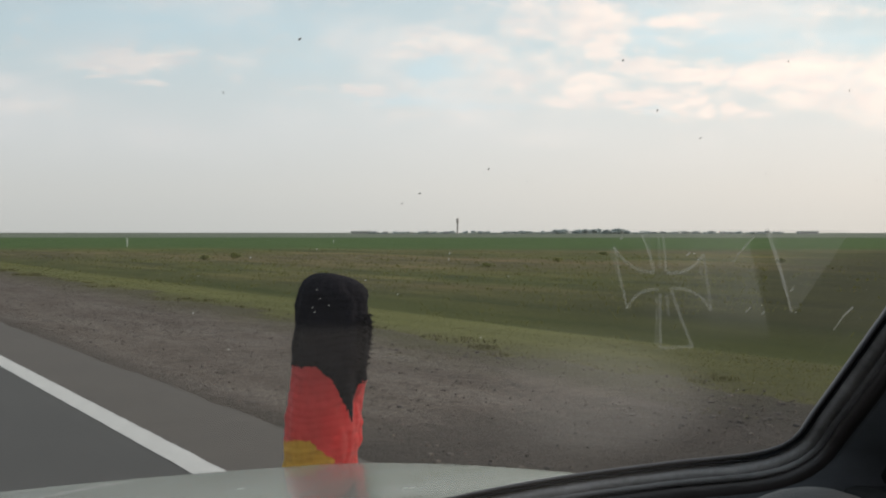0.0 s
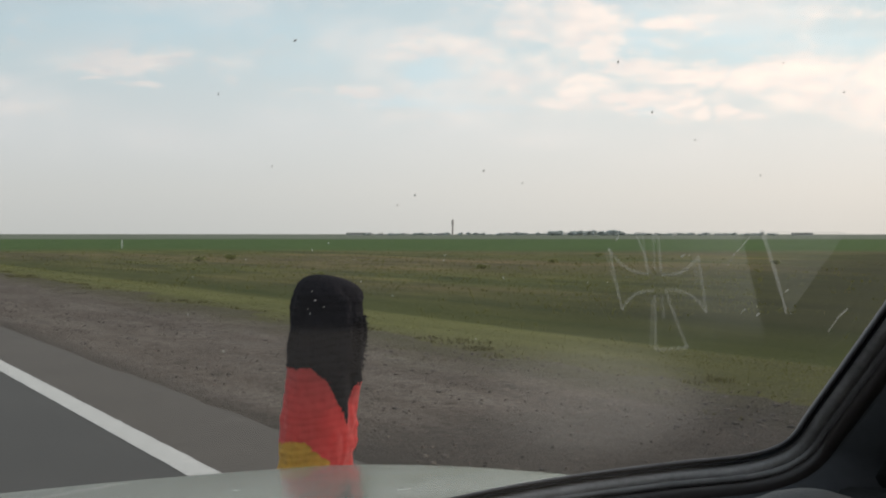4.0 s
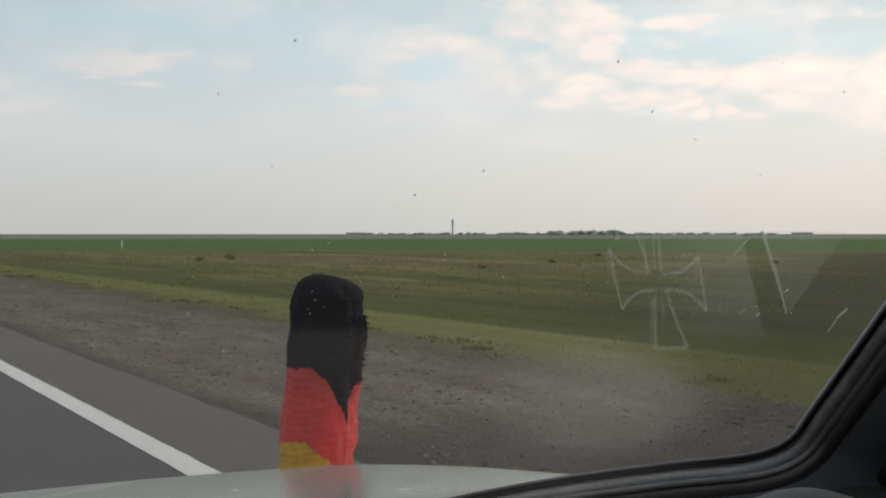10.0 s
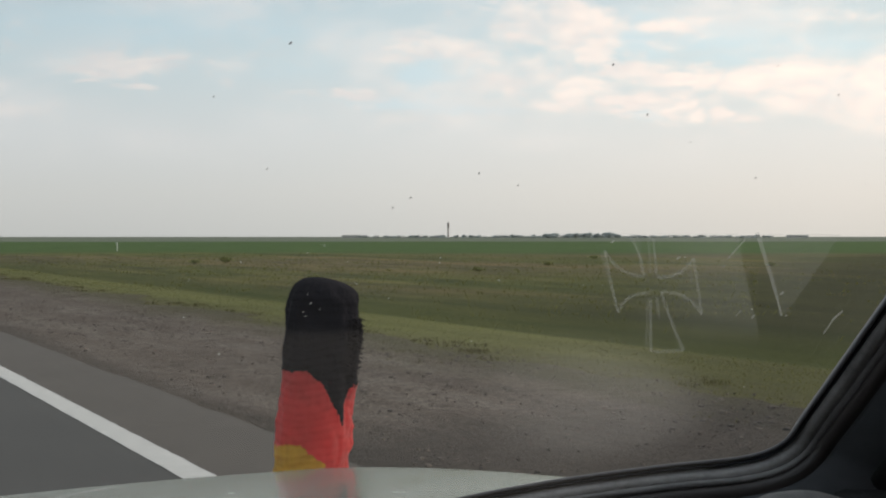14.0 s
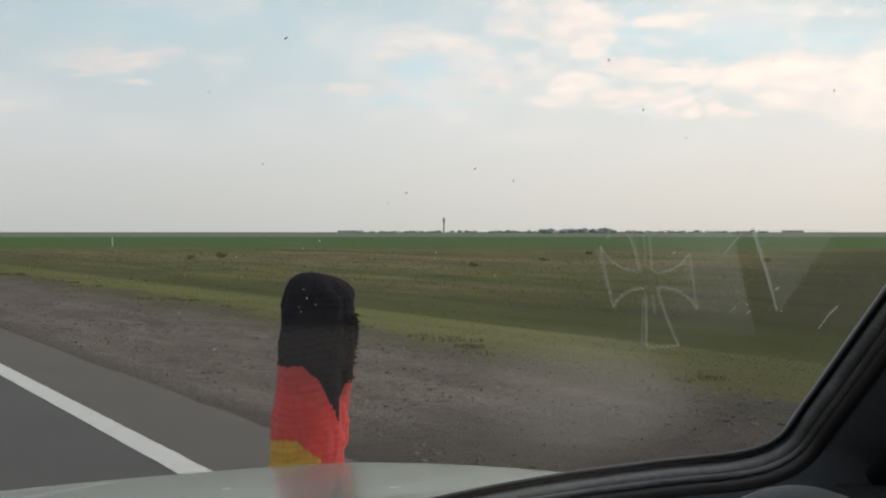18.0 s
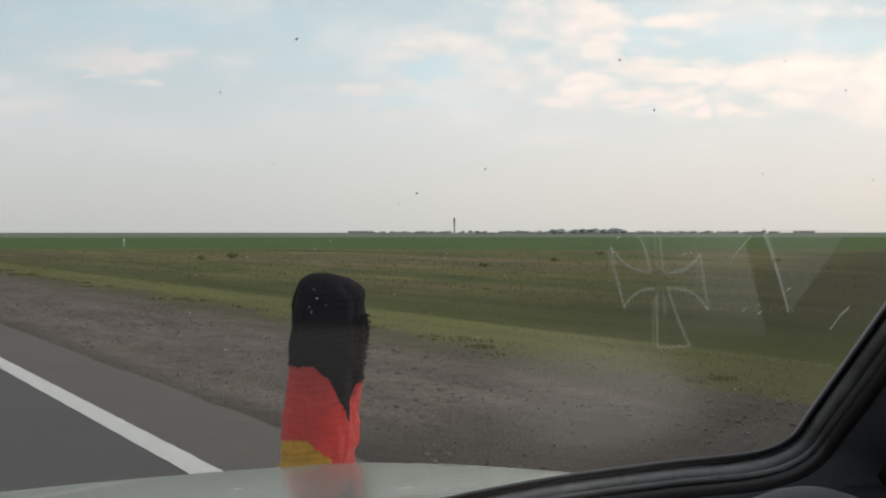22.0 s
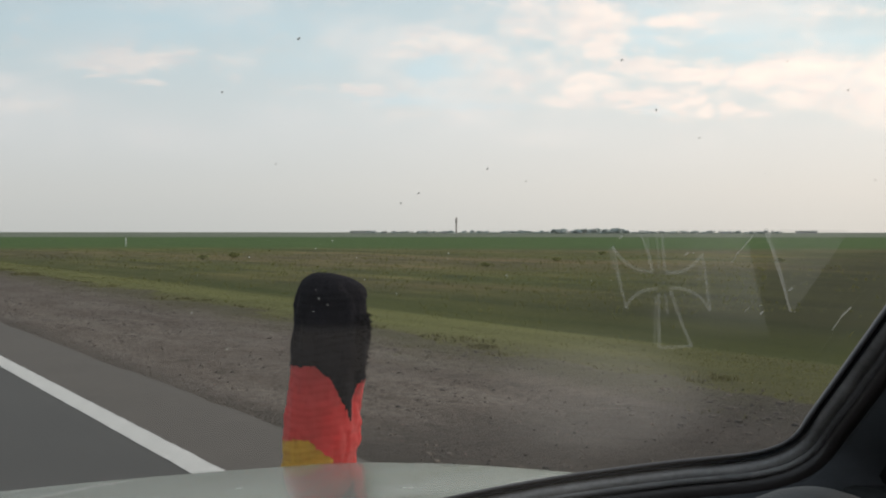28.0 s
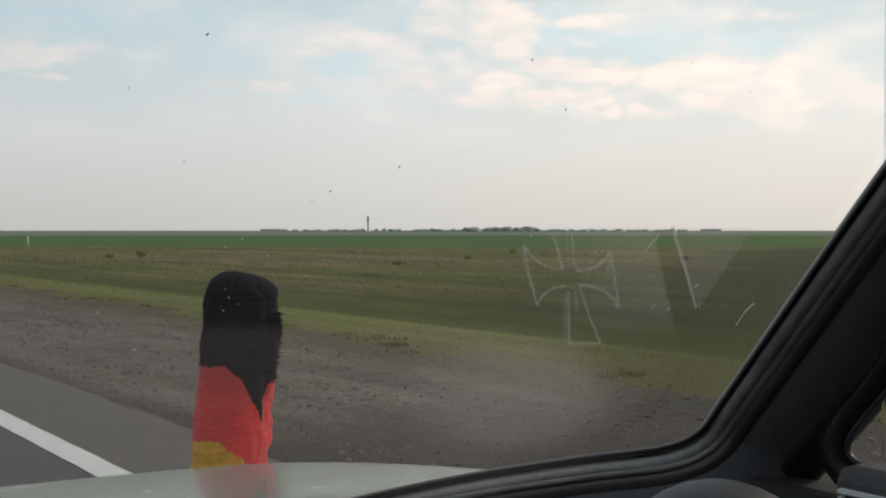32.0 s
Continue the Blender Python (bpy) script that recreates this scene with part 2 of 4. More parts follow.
sun = new("sun", bpy.data.lights.new("sun", "SUN"))
sun.data.energy, sun.data.angle, sun.data.color = 2.0, radians(14), (1.0, 0.86, 0.72)
sun.matrix_basis = look((0, 0, 30), (-30 * math.sin(SUN_AZ) * math.cos(SUN_EL), -30 * math.cos(SUN_AZ) * math.cos(SUN_EL), 30 - 30 * math.sin(SUN_EL)))

# ---------------------------------------------------------------- materials
asphalt = surface("asphalt", (0.059, 0.058, 0.056), rough=0.88, vary=0.18, scale=0.9, bump=0.5, bump_scale=90, spec=0.3)
asphalt_edge = surface("old_asphalt", (0.081, 0.071, 0.062), rough=0.9, vary=0.2, scale=0.8, bump=0.6, bump_scale=70, spec=0.3)
line_paint = surface("road_line_paint", (0.49, 0.48, 0.455), rough=0.7, vary=0.2, scale=9.0, bump=0.3, bump_scale=60)
stone_mat = surface("loose_stone", (0.105, 0.092, 0.080), rough=0.9, vary=0.3, scale=6, random_tint=0.42, island=True, spec=0.2)


def field_material():
    """Grassland by the road, a sown field beyond it and steppe whose colour pales with haze to the horizon."""
    mat = bpy.data.materials.new("steppe_ground")
    net = Net(nodes_of(mat))
    out = net.add("ShaderNodeOutputMaterial")
    p = net.add("ShaderNodeBsdfPrincipled")
    co = net.add("ShaderNodeTexCoord").outputs["Object"]
    s = net.add("ShaderNodeSeparateXYZ")
    net.link(co, s.inputs[0])
    deep = net.vmath("DOT_PRODUCT", co, FWD)
    streak = net.vmath("MULTIPLY", co, (1.0, 0.10, 1.0))
    far_streak = net.vmath("MULTIPLY", co, (0.3, 0.12, 1.0))
    n_big = net.noise(far_streak, 0.10, 5, 0.6)
    n_mid = net.noise(streak, 0.7, 6, 0.65)
    n_fine = net.noise(co, 9.0, 5, 0.7)
    wild = net.ramp(n_mid, [(0.25, (0.046, 0.056, 0.014)), (0.5, (0.070, 0.078, 0.020)), (0.75, (0.102, 0.100, 0.031))])
    wild = net.mix(net.smooth(n_big, 0.38, 0.58), wild, net.ramp(n_mid, [(0.3, (0.080, 0.068, 0.033)), (0.7, (0.122, 0.103, 0.050))]))
    crop = net.ramp(net.noise(far_streak, 0.5, 5, 0.6), [(0.3, (0.042, 0.080, 0.018)), (0.7, (0.062, 0.102, 0.026))])
    # far steppe: the haze of distance is put into this paler colour
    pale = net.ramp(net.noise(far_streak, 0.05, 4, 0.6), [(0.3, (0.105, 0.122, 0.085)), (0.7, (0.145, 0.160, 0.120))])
    verge = net.ramp(net.noise(streak, 1.1, 6, 0.68), [(0.3, (0.084, 0.088, 0.029)), (0.7, (0.136, 0.136, 0.046))])
    band = net.noise(net.vmath("MULTIPLY", co, (1.0, 0.05, 1.0)), 0.13, 4, 0.6)
    wild = net.mix(1.0, wild, net.ramp(band, [(0.34, (0.74, 0.80, 0.72)), (0.5, (1.0, 1.0, 1.0)), (0.64, (1.36, 1.22, 1.20))]), "MULTIPLY")
    clump = net.noise(net.vmath("MULTIPLY", co, (1.0, 0.22, 1.0)), 0.8, 7, 0.66)
    wild = net.mix(1.0, wild, net.ramp(clump, [(0.34, (0.62, 0.66, 0.62)), (0.5, (1.0, 1.0, 1.0)), (0.66, (1.32, 1.24, 1.26))]), "MULTIPLY")
    patchy = net.noise(net.vmath("MULTIPLY", co, (0.6, 0.35, 1.0)), 0.32, 8, 0.7)
    wild = net.mix(1.0, wild, net.ramp(patchy, [(0.32, (0.66, 0.74, 0.66)), (0.5, (1.0, 1.0, 1.0)), (0.68, (1.34, 1.22, 1.18))]), "MULTIPLY")
    # grass towards the pillar darkened in colour, where the glass carries less glare
    off_right = net.math("SUBTRACT", s.outputs[1], net.math("MULTIPLY", s.outputs[0], 0.6))
    dark_near = net.smooth(net.math("ADD", off_right, net.math("MULTIPLY", n_mid, 12)), 27, 10)
    wild = net.mix(dark_near, wild, net.ramp(n_mid, [(0.3, (0.026, 0.029, 0.009)), (0.7, (0.047, 0.046, 0.016))]))
    ditch = net.math("MULTIPLY", net.smooth(net.math("ADD", s.outputs[0], net.math("MULTIPLY", n_mid, 3)), 19, 14), 0.8)
    wild = net.mix(ditch, wild, net.ramp(n_mid, [(0.3, (0.036, 0.048, 0.010)), (0.7, (0.062, 0.070, 0.017))]))
    # the same darkening painted into the verge nearest the car
    near = net.smooth(net.math("ADD", s.outputs[1], net.math("MULTIPLY", n_mid, 5)), 17, 11)
    verge = net.mix(net.math("MULTIPLY", near, 0.65), verge, (0.054, 0.052, 0.021))
    wav = net.math("MULTIPLY", net.math("SUBTRACT", n_big, 0.5), 60)
    d = net.math("ADD", deep, wav)
    col = net.mix(net.smooth(d, 100, 128), wild, crop)
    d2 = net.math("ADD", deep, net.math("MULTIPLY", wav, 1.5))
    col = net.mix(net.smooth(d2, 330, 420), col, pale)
    edge = net.math("ADD", s.outputs[0], net.math("MULTIPLY", net.math("SUBTRACT", n_mid, 0.5), 2.2))
    col = net.mix(net.smooth(edge, 12.1, 10.5), col, verge)
    bare = net.math("ADD", s.outputs[0], net.math("MULTIPLY", net.math("SUBTRACT", net.noise(co, 1.4, 5, 0.7), 0.5), 2.4))
    col = net.mix(net.smooth(bare, 9.6, 7.4), col, net.ramp(n_fine, [(0.3, (0.056, 0.052, 0.026)), (0.7, (0.096, 0.088, 0.044))]))
    col = net.mix(0.5, col, net.mix(1.0, col, net.ramp(n_fine, [(0.3, (0.65, 0.65, 0.65)), (0.7, (1.35, 1.35, 1.35))]), "MULTIPLY"))
    net.link(col, p.inputs["Base Color"])
    p.inputs["Roughness"].default_value = 0.95
    p.inputs["Specular IOR Level"].default_value = 0.1
    b = net.add("ShaderNodeBump")
    b.inputs["Strength"].default_value, b.inputs["Distance"].default_value = 0.6, 0.05
    net.link(n_fine, b.inputs["Height"])
    net.link(b.outputs[0], p.inputs["Normal"])
    net.link(p.outputs[0], out.inputs[0])
    return mat


def gravel_material():
    """Rolled gravel and dust: pebbles, wheel-swept streaks, clods, and dirt along the asphalt's edge."""
    mat = bpy.data.materials.new("grey_gravel")
    net = Net(nodes_of(mat))
    out = net.add("ShaderNodeOutputMaterial")
    p = net.add("ShaderNodeBsdfPrincipled")
    co = net.add("ShaderNodeTexCoord").outputs["Object"]
    s = net.add("ShaderNodeSeparateXYZ")
    net.link(co, s.inputs[0])
    pebbles = net.add("ShaderNodeTexVoronoi")
    net.link(co, pebbles.inputs["Vector"])
    pebbles.inputs["Scale"].default_value = 32.0
    tone = net.add("ShaderNodeSeparateColor")
    net.link(pebbles.outputs["Color"], tone.inputs[0])
    swept = net.noise(net.vmath("MULTIPLY", co, (1.0, 0.22, 1.0)), 1.3, 6, 0.65)
    broad = net.noise(co, 0.45, 4, 0.6)
    grit = net.noise(co, 22.0, 6, 0.75)
    clods = net.noise(co, 3.6, 8, 0.72)
    col = net.ramp(swept, [(0.3, (0.086, 0.070, 0.058)), (0.5, (0.118, 0.098, 0.082)), (0.7, (0.158, 0.135, 0.115))])
    col = net.mix(0.6, col, net.mix(1.0, col, net.ramp(tone.outputs[0], [(0.0, (0.55, 0.55, 0.56)), (1.0, (1.5, 1.46, 1.42))]), "MULTIPLY"))
    col = net.mix(0.7, col, net.mix(1.0, col, net.ramp(grit, [(0.3, (0.55, 0.54, 0.53)), (0.7, (1.4, 1.4, 1.4))]), "MULTIPLY"))
    col = net.mix(net.math("MULTIPLY", net.smooth(clods, 0.52, 0.64), 0.68), col, (0.045, 0.037, 0.030))
    col = net.mix(net.math("MULTIPLY", net.smooth(broad, 0.5, 0.7), 0.2), col, (0.15, 0.135, 0.122))
    rim = net.math("ADD", s.outputs[0], net.math("MULTIPLY", net.math("SUBTRACT", clods, 0.5), 1.6))
    col = net.mix(net.math("MULTIPLY", net.smooth(rim, 3.75, 3.3), 0.55), col, (0.066, 0.056, 0.047))
    grown = net.math("ADD", s.outputs[0], net.math("MULTIPLY", net.math("SUBTRACT", net.noise(net.vmath("MULTIPLY", co, (1.0, 0.5, 1.0)), 1.2, 7, 0.7), 0.5), 3.0))
    col = net.mix(net.math("MULTIPLY", net.smooth(grown, 5.9, 8.0), 0.85), col, net.ramp(grit, [(0.3, (0.050, 0.047, 0.024)), (0.7, (0.092, 0.086, 0.044))]))
    # near gravel darkened in colour, in place of glare missing from the glass
    near_gravel = net.math("ADD", s.outputs[1], net.math("MULTIPLY", net.math("SUBTRACT", clods, 0.5), 3.0))
    col = net.mix(net.math("MULTIPLY", net.smooth(near_gravel, 8.4, 6.2), 0.75), col, (0.047, 0.041, 0.036))
    net.link(col, p.inputs["Base Color"])
    p.inputs["Roughness"].default_value = 0.95
    p.inputs["Specular IOR Level"].default_value = 0.15
    b = net.add("ShaderNodeBump")
    b.inputs["Strength"].default_value, b.inputs["Distance"].default_value = 0.9, 0.03
    net.link(net.math("ADD", net.math("MULTIPLY", pebbles.outputs["Distance"], -0.5), net.math("ADD", grit, clods)), b.inputs["Height"])
    net.link(b.outputs[0], p.inputs["Normal"])
    net.link(p.outputs[0], out.inputs[0])
    return mat


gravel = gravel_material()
ground_mat = field_material()
verge_grass = surface("verge_grass", (0.150, 0.150, 0.056), rough=0.75, vary=0.2, scale=0.5, random_tint=0.08, island=True, spec=0.2, translucent=0.32)
wild_grass = surface("wild_grass", (0.150, 0.150, 0.050), rough=0.8, vary=0.18, scale=0.12, random_tint=0.06, island=True, spec=0.2, translucent=0.32)
dry_grass = surface("dry_grass", (0.19, 0.165, 0.085), rough=0.85, vary=0.25, scale=0.3, random_tint=0.2, island=True, spec=0.2, translucent=0.32)
weed_leaf = surface("weed_leaf", (0.21, 0.225, 0.085), rough=0.7, vary=0.3, scale=3, random_tint=0.35, island=True, spec=0.3, translucent=0.32)
# leaf colour lightened and greyed to hold the haze of distance
hazed_leaf = surface("hazed_leaf", (0.44, 0.49, 0.49), rough=0.8, vary=0.2, scale=0.2, random_tint=0.2, island=True, spec=0.1, translucent=0.5)
bark = surface("bark", (0.09, 0.075, 0.06), rough=0.9, vary=0.3, scale=2)
house_wall = surface("house_wall", (0.5, 0.5, 0.47), rough=0.85, vary=0.12, scale=0.4, random_tint=0.3)
house_roof = surface("house_roof", (0.42, 0.41, 0.39), rough=0.75, vary=0.2, scale=0.5, random_tint=0.3)
dark_pane = surface("dark_pane", (0.05, 0.055, 0.06), rough=0.2, vary=0.1, scale=1)
tower_metal = surface("rusty_tower_steel", (0.34, 0.30, 0.275), rough=0.75, vary=0.35, scale=0.4, metal=0.2)
post_white = surface("white_post_paint", (0.72, 0.72, 0.7), rough=0.6, vary=0.12, scale=3)
car_paint = surface("pale_green_car_paint", (0.20, 0.225, 0.20), rough=0.24, vary=0.14, scale=14, spec=0.5, coat=0.15)
rubber = surface("black_rubber", (0.016, 0.016, 0.018), rough=0.5, vary=0.25, scale=14, bump=0.15, bump_scale=150)
black_trim = surface("black_plastic_trim", (0.012, 0.011, 0.011), rough=0.45, spec=0.25, vary=0.3, scale=9, bump=0.2, bump_scale=400)
grey_trim = surface("dark_grey_vinyl", (0.082, 0.083, 0.089), rough=0.6, spec=0.2, vary=0.15, scale=9, bump=0.12, bump_scale=700)
dash_grey = surface("grey_dashboard_plastic", (0.052, 0.050, 0.050), rough=0.6, vary=0.12, scale=8, bump=0.4, bump_scale=450)
satin_trim = surface("satin_black_trim", (0.034, 0.027, 0.025), rough=0.36, spec=0.4, vary=0.3, scale=9, bump=0.06, bump_scale=300)
grey_rubber = surface("dusty_rubber", (0.12, 0.112, 0.112), rough=0.6, vary=0.3, scale=14)
dull_trim = surface("dull_grey_trim", (0.27, 0.25, 0.24), rough=0.42, vary=0.35, scale=22, bump=0.1, bump_scale=300)
# paler base colour that holds the highlight along the ridge
dull_bead = surface("bead_highlight", (0.16, 0.148, 0.142), rough=0.32, vary=0.35, scale=26)
lining = surface("beige_roof_lining", (0.3, 0.29, 0.27), rough=0.9, vary=0.1, scale=5)
tyre_mat = surface("tyre_rubber", (0.02, 0.02, 0.02), rough=0.85, vary=0.2, scale=6)
steel = surface("bright_steel", (0.5, 0.5, 0.5), rough=0.3, metal=0.9, vary=0.1, scale=6)
knit_black = surface("black_knit", (0.0125, 0.0115, 0.0155), rough=0.95, vary=0.35, scale=25, bump=0.8, bump_scale=260, spec=0.1)
knit_red = surface("red_knit", (1.0, 0.15, 0.145), translucent=0.7, rough=0.9, vary=0.12, scale=12, bump=0.8, bump_scale=260, sheen=0.7, spec=0.1)
knit_gold = surface("gold_knit", (0.72, 0.42, 0.05), translucent=0.3, rough=0.9, vary=0.2, scale=14, bump=0.8, bump_scale=260, sheen=0.2, spec=0.1)
sign_blue = surface("blue_sign_sheet", (0.005, 0.12, 0.42), rough=0.4, vary=0.08, scale=2)
sign_white = surface("white_sign_sheet", (0.75, 0.76, 0.76), rough=0.45, vary=0.06, scale=2)
post_steel = surface("galvanised_post", (0.4, 0.4, 0.4), rough=0.5, metal=0.5, vary=0.15, scale=4)


def clear_film(name, colour, cover, gloss=0.0, noisy=0.0, scale=8.0, thin_x=None):
    """A thin clear sheet that carries some dust, marks or scratches: cover is how much of it hides what lies behind."""
    mat = bpy.data.materials.new(name)
    net = Net(nodes_of(mat))
    out = net.add("ShaderNodeOutputMaterial")
    clear_part = net.add("ShaderNodeBsdfTransparent")
    front = net.add("ShaderNodeBsdfDiffuse")
    front.inputs[0].default_value = (*colour, 1)
    through_it = net.add("ShaderNodeBsdfTranslucent")
    through_it.inputs[0].default_value = (*colour, 1)
    dust = net.add("ShaderNodeMixShader")
    dust.inputs[0].default_value = 0.65
    net.link(front.outputs[0], dust.inputs[1])
    net.link(through_it.outputs[0], dust.inputs[2])
    m = net.add("ShaderNodeMixShader")
    co = net.add("ShaderNodeTexCoord").outputs["Object"]
    fac = cover
    if noisy:
        fac = net.math("MULTIPLY", net.math("ADD", 1 - noisy, net.math("MULTIPLY", net.noise(co, scale, 5, 0.65), 2 * noisy)), cover)
    # weaker glare towards the pillar, put into the film's cover
    if thin_x:
        where = net.add("ShaderNodeSeparateXYZ")
        net.link(co, where.inputs[0])
        fac = net.math("MULTIPLY", net.math("ADD", 0.12, net.math("MULTIPLY", net.smooth(where.outputs[0], thin_x[1], thin_x[0]), 0.88)), fac)
    net.value(m.inputs[0], fac)
    net.link(clear_part.outputs[0], m.inputs[1])
    net.link(dust.outputs[0], m.inputs[2])
    last = m.outputs[0]
    if gloss:
        shine = net.add("ShaderNodeBsdfGlossy")
        shine.inputs["Roughness"].default_value = 0.03
        fres = net.add("ShaderNodeFresnel")
        fres.inputs[0].default_value = 1.3
        g = net.add("ShaderNodeMixShader")
        net.link(net.math("MULTIPLY", fres.outputs[0], gloss), g.inputs[0])
        net.link(last, g.inputs[1])
        net.link(shine.outputs[0], g.inputs[2])
        last = g.outputs[0]
    net.link(last, out.inputs[0])
    return mat


screen_glass = clear_film("windscreen_glass", (0.62, 0.58, 0.52), 0.014, gloss=0.8, noisy=0.5, scale=5, thin_x=(0.60, 0.70))
cross_white = clear_film("faded_white_outline", (0.8, 0.8, 0.76), 0.115, noisy=0.6, scale=30)
cross_ghost = clear_film("faint_white_outline", (0.8, 0.8, 0.76), 0.075, noisy=0.5, scale=40)
scratch_white = clear_film("scratched_glass", (0.85, 0.85, 0.8), 0.3, noisy=0.5, scale=60)
film_thick = clear_film("dust_film", (0.6, 0.6, 0.55), 0.085, noisy=0.4, scale=9)
smear = clear_film("wiper_smear", (0.75, 0.74, 0.7), 0.22, noisy=0.5, scale=14)
speck_dark = surface("dried_insect", (0.3, 0.28, 0.27), rough=0.8, vary=0.3, scale=60)
speck_light = surface("stone_chip", (0.7, 0.7, 0.66), rough=0.6, vary=0.2, scale=60)

# ---------------------------------------------------------------- ground, road and verge
PROFILE = [(-4800, -0.35), (-1500, -0.35), (-400, -0.35), (-120, -0.35), (-60, -0.35), (-30, -0.35), (-16, -0.3), (-10, -0.09), (3.2, -0.07), (5.0, -0.08),
           (6.9, -0.13), (8.0, -0.15), (8.7, -0.16), (9.5, -0.175), (11.2, -0.23), (12.2, -0.42), (13.4, -0.48), (15, -0.36), (18, -0.33), (22, -0.35),
           (28, -0.33), (36, -0.36), (48, -0.33), (64, -0.36), (90, -0.35), (130, -0.35), (220, -0.35), (400, -0.35), (800, -0.35), (1600, -0.35), (4800, -0.35)]


def ground_height(x, y):
    for (x0, z0), (x1, z1) in zip(PROFILE, PROFILE[1:]):
        if x0 <= x <= x1:
            z = z0 + (z1 - z0) * (x - x0) / (x1 - x0)
            break
    else:
        z = -0.35
    if 7.5 < x < 120 and abs(y) < 200:
        z += 0.05 * noise.noise(Vector((x * 0.25, y * 0.11, 0))) * min(1, (x - 7.5) / 6)
    return z


def build_ground():
    ys = [-4800, -1500, -400, -100, -30] + [-12 + 4 * i for i in range(44)] + [190, 240, 320, 450, 700, 1200, 2200, 4900]
    xs = sorted(set([p[0] for p in PROFILE] + [16.5, 20, 25, 32, 42, 56, 75]))
    verts = [(x, y, ground_height(x, y)) for y in ys for x in xs]
    n = len(xs)
    faces = [(j * n + i, j * n + i + 1, (j + 1) * n + i + 1, (j + 1) * n + i) for j in range(len(ys) - 1) for i in range(n - 1)]
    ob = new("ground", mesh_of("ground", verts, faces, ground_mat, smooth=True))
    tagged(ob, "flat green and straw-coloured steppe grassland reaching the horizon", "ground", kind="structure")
    verts, faces = [], []
    for k, (x, z) in enumerate([(-9.4, -0.09), (-9.2, 0.0), (-4.0, 0.03), (2.2, 0.0), (2.2, -0.09)]):
        for y in (-260, 2400):
            verts.append((x, y, z))
    faces = [(2 * k, 2 * k + 1, 2 * k + 3, 2 * k + 2)[::-1] for k in range(4)]
    road = new("road", mesh_of("road", verts, faces, asphalt))
    tagged(road, "grey asphalt main road, worn smooth by traffic", "road", kind="structure")
    verts, faces = [], []
    ys = [-60 + 0.45 * i for i in range(560)]
    for y in ys:
        wob = 0.05 * noise.noise(Vector((y * 0.45, 3, 0))) + 0.06 * noise.noise(Vector((y * 2.1, 9, 0)))
        verts += [(2.2, y, -0.002), (3.2 + wob, y, -0.016), (3.28 + wob, y, -0.06)]
    for j in range(len(ys) - 1):
        for k in range(2):
            a = 3 * j + k
            faces.append((a, a + 1, a + 4, a + 3))
    edge = new("road_edge_strip", mesh_of("road_edge_strip", verts, faces, asphalt_edge))
    tagged(edge, "brownish old asphalt strip with a crumbling edge outside the white line", "road", kind="structure")
    verts, faces = [], []
    xs = [3.12, 3.35, 3.7, 4.2, 4.8, 5.4, 6.0, 6.5, 6.95, 7.45, 7.85, 8.25]
    ys = [-20 + 0.3 * i for i in range(520)]
    for y in ys:
        w = 0.75 * noise.noise(Vector((y * 0.3, 7, 0))) + 0.45 * noise.noise(Vector((y * 1.1, 17, 0))) + 0.35 * noise.noise(Vector((y * 3.1, 27, 0)))
        for i, x in enumerate(xs):
            z = -0.028 - 0.018 * (x - 3.2) + 0.012 * noise.noise(Vector((x * 1.3, y * 0.9, 0))) + 0.006 * noise.noise(Vector((x * 5, y * 5, 0)))
            if i == 0 or i == len(xs) - 1:
                z -= 0.05
            verts.append((x + (w if i > 8 else 0), y, z))
    n = len(xs)
    faces = [(j * n + i, j * n + i + 1, (j + 1) * n + i + 1, (j + 1) * n + i) for j in range(len(ys) - 1) for i in range(n - 1)]
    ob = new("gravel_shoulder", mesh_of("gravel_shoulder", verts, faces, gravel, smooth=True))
    tagged(ob, "wide shoulder of compacted grey gravel and dust beside the road", "gravel", kind="structure")


build_ground()


def build_line():
    """The painted edge line, chipped, with one slanting break where the road is cut."""
    verts, faces = [], []
    for y0, y1, slant in ((-60, 260, 0.0),):
        ys = [y0]
        while ys[-1] < min(y1, 40):
            ys.append(ys[-1] + 0.12)
        ys[-1] = min(y1, 40)
        if y1 > 40:
            ys.append(y1)
        base = len(verts)
        for y in ys:
            e = 0.008 * noise.noise(Vector((y * 3.1, 1, 0)))
            g = 0.007 * noise.noise(Vector((y * 2.7, 5, 0))) + 0.009 * noise.noise(Vector((y * 9.0, 8, 0)))
            verts += [(2.12 + e, y, 0.004), (2.31 + g, y + (slant if y == ys[-1] else 0), 0.004)]
        faces += [(base + 2 * j, base + 2 * j + 1, base + 2 * j + 3, base + 2 * j + 2) for j in range(len(ys) - 1)]
    ob = new("edge_line", mesh_of("edge_line", verts, faces, line_paint))
    tagged(ob, "worn white painted edge line on the asphalt", "road marking", kind="structure")


build_line()


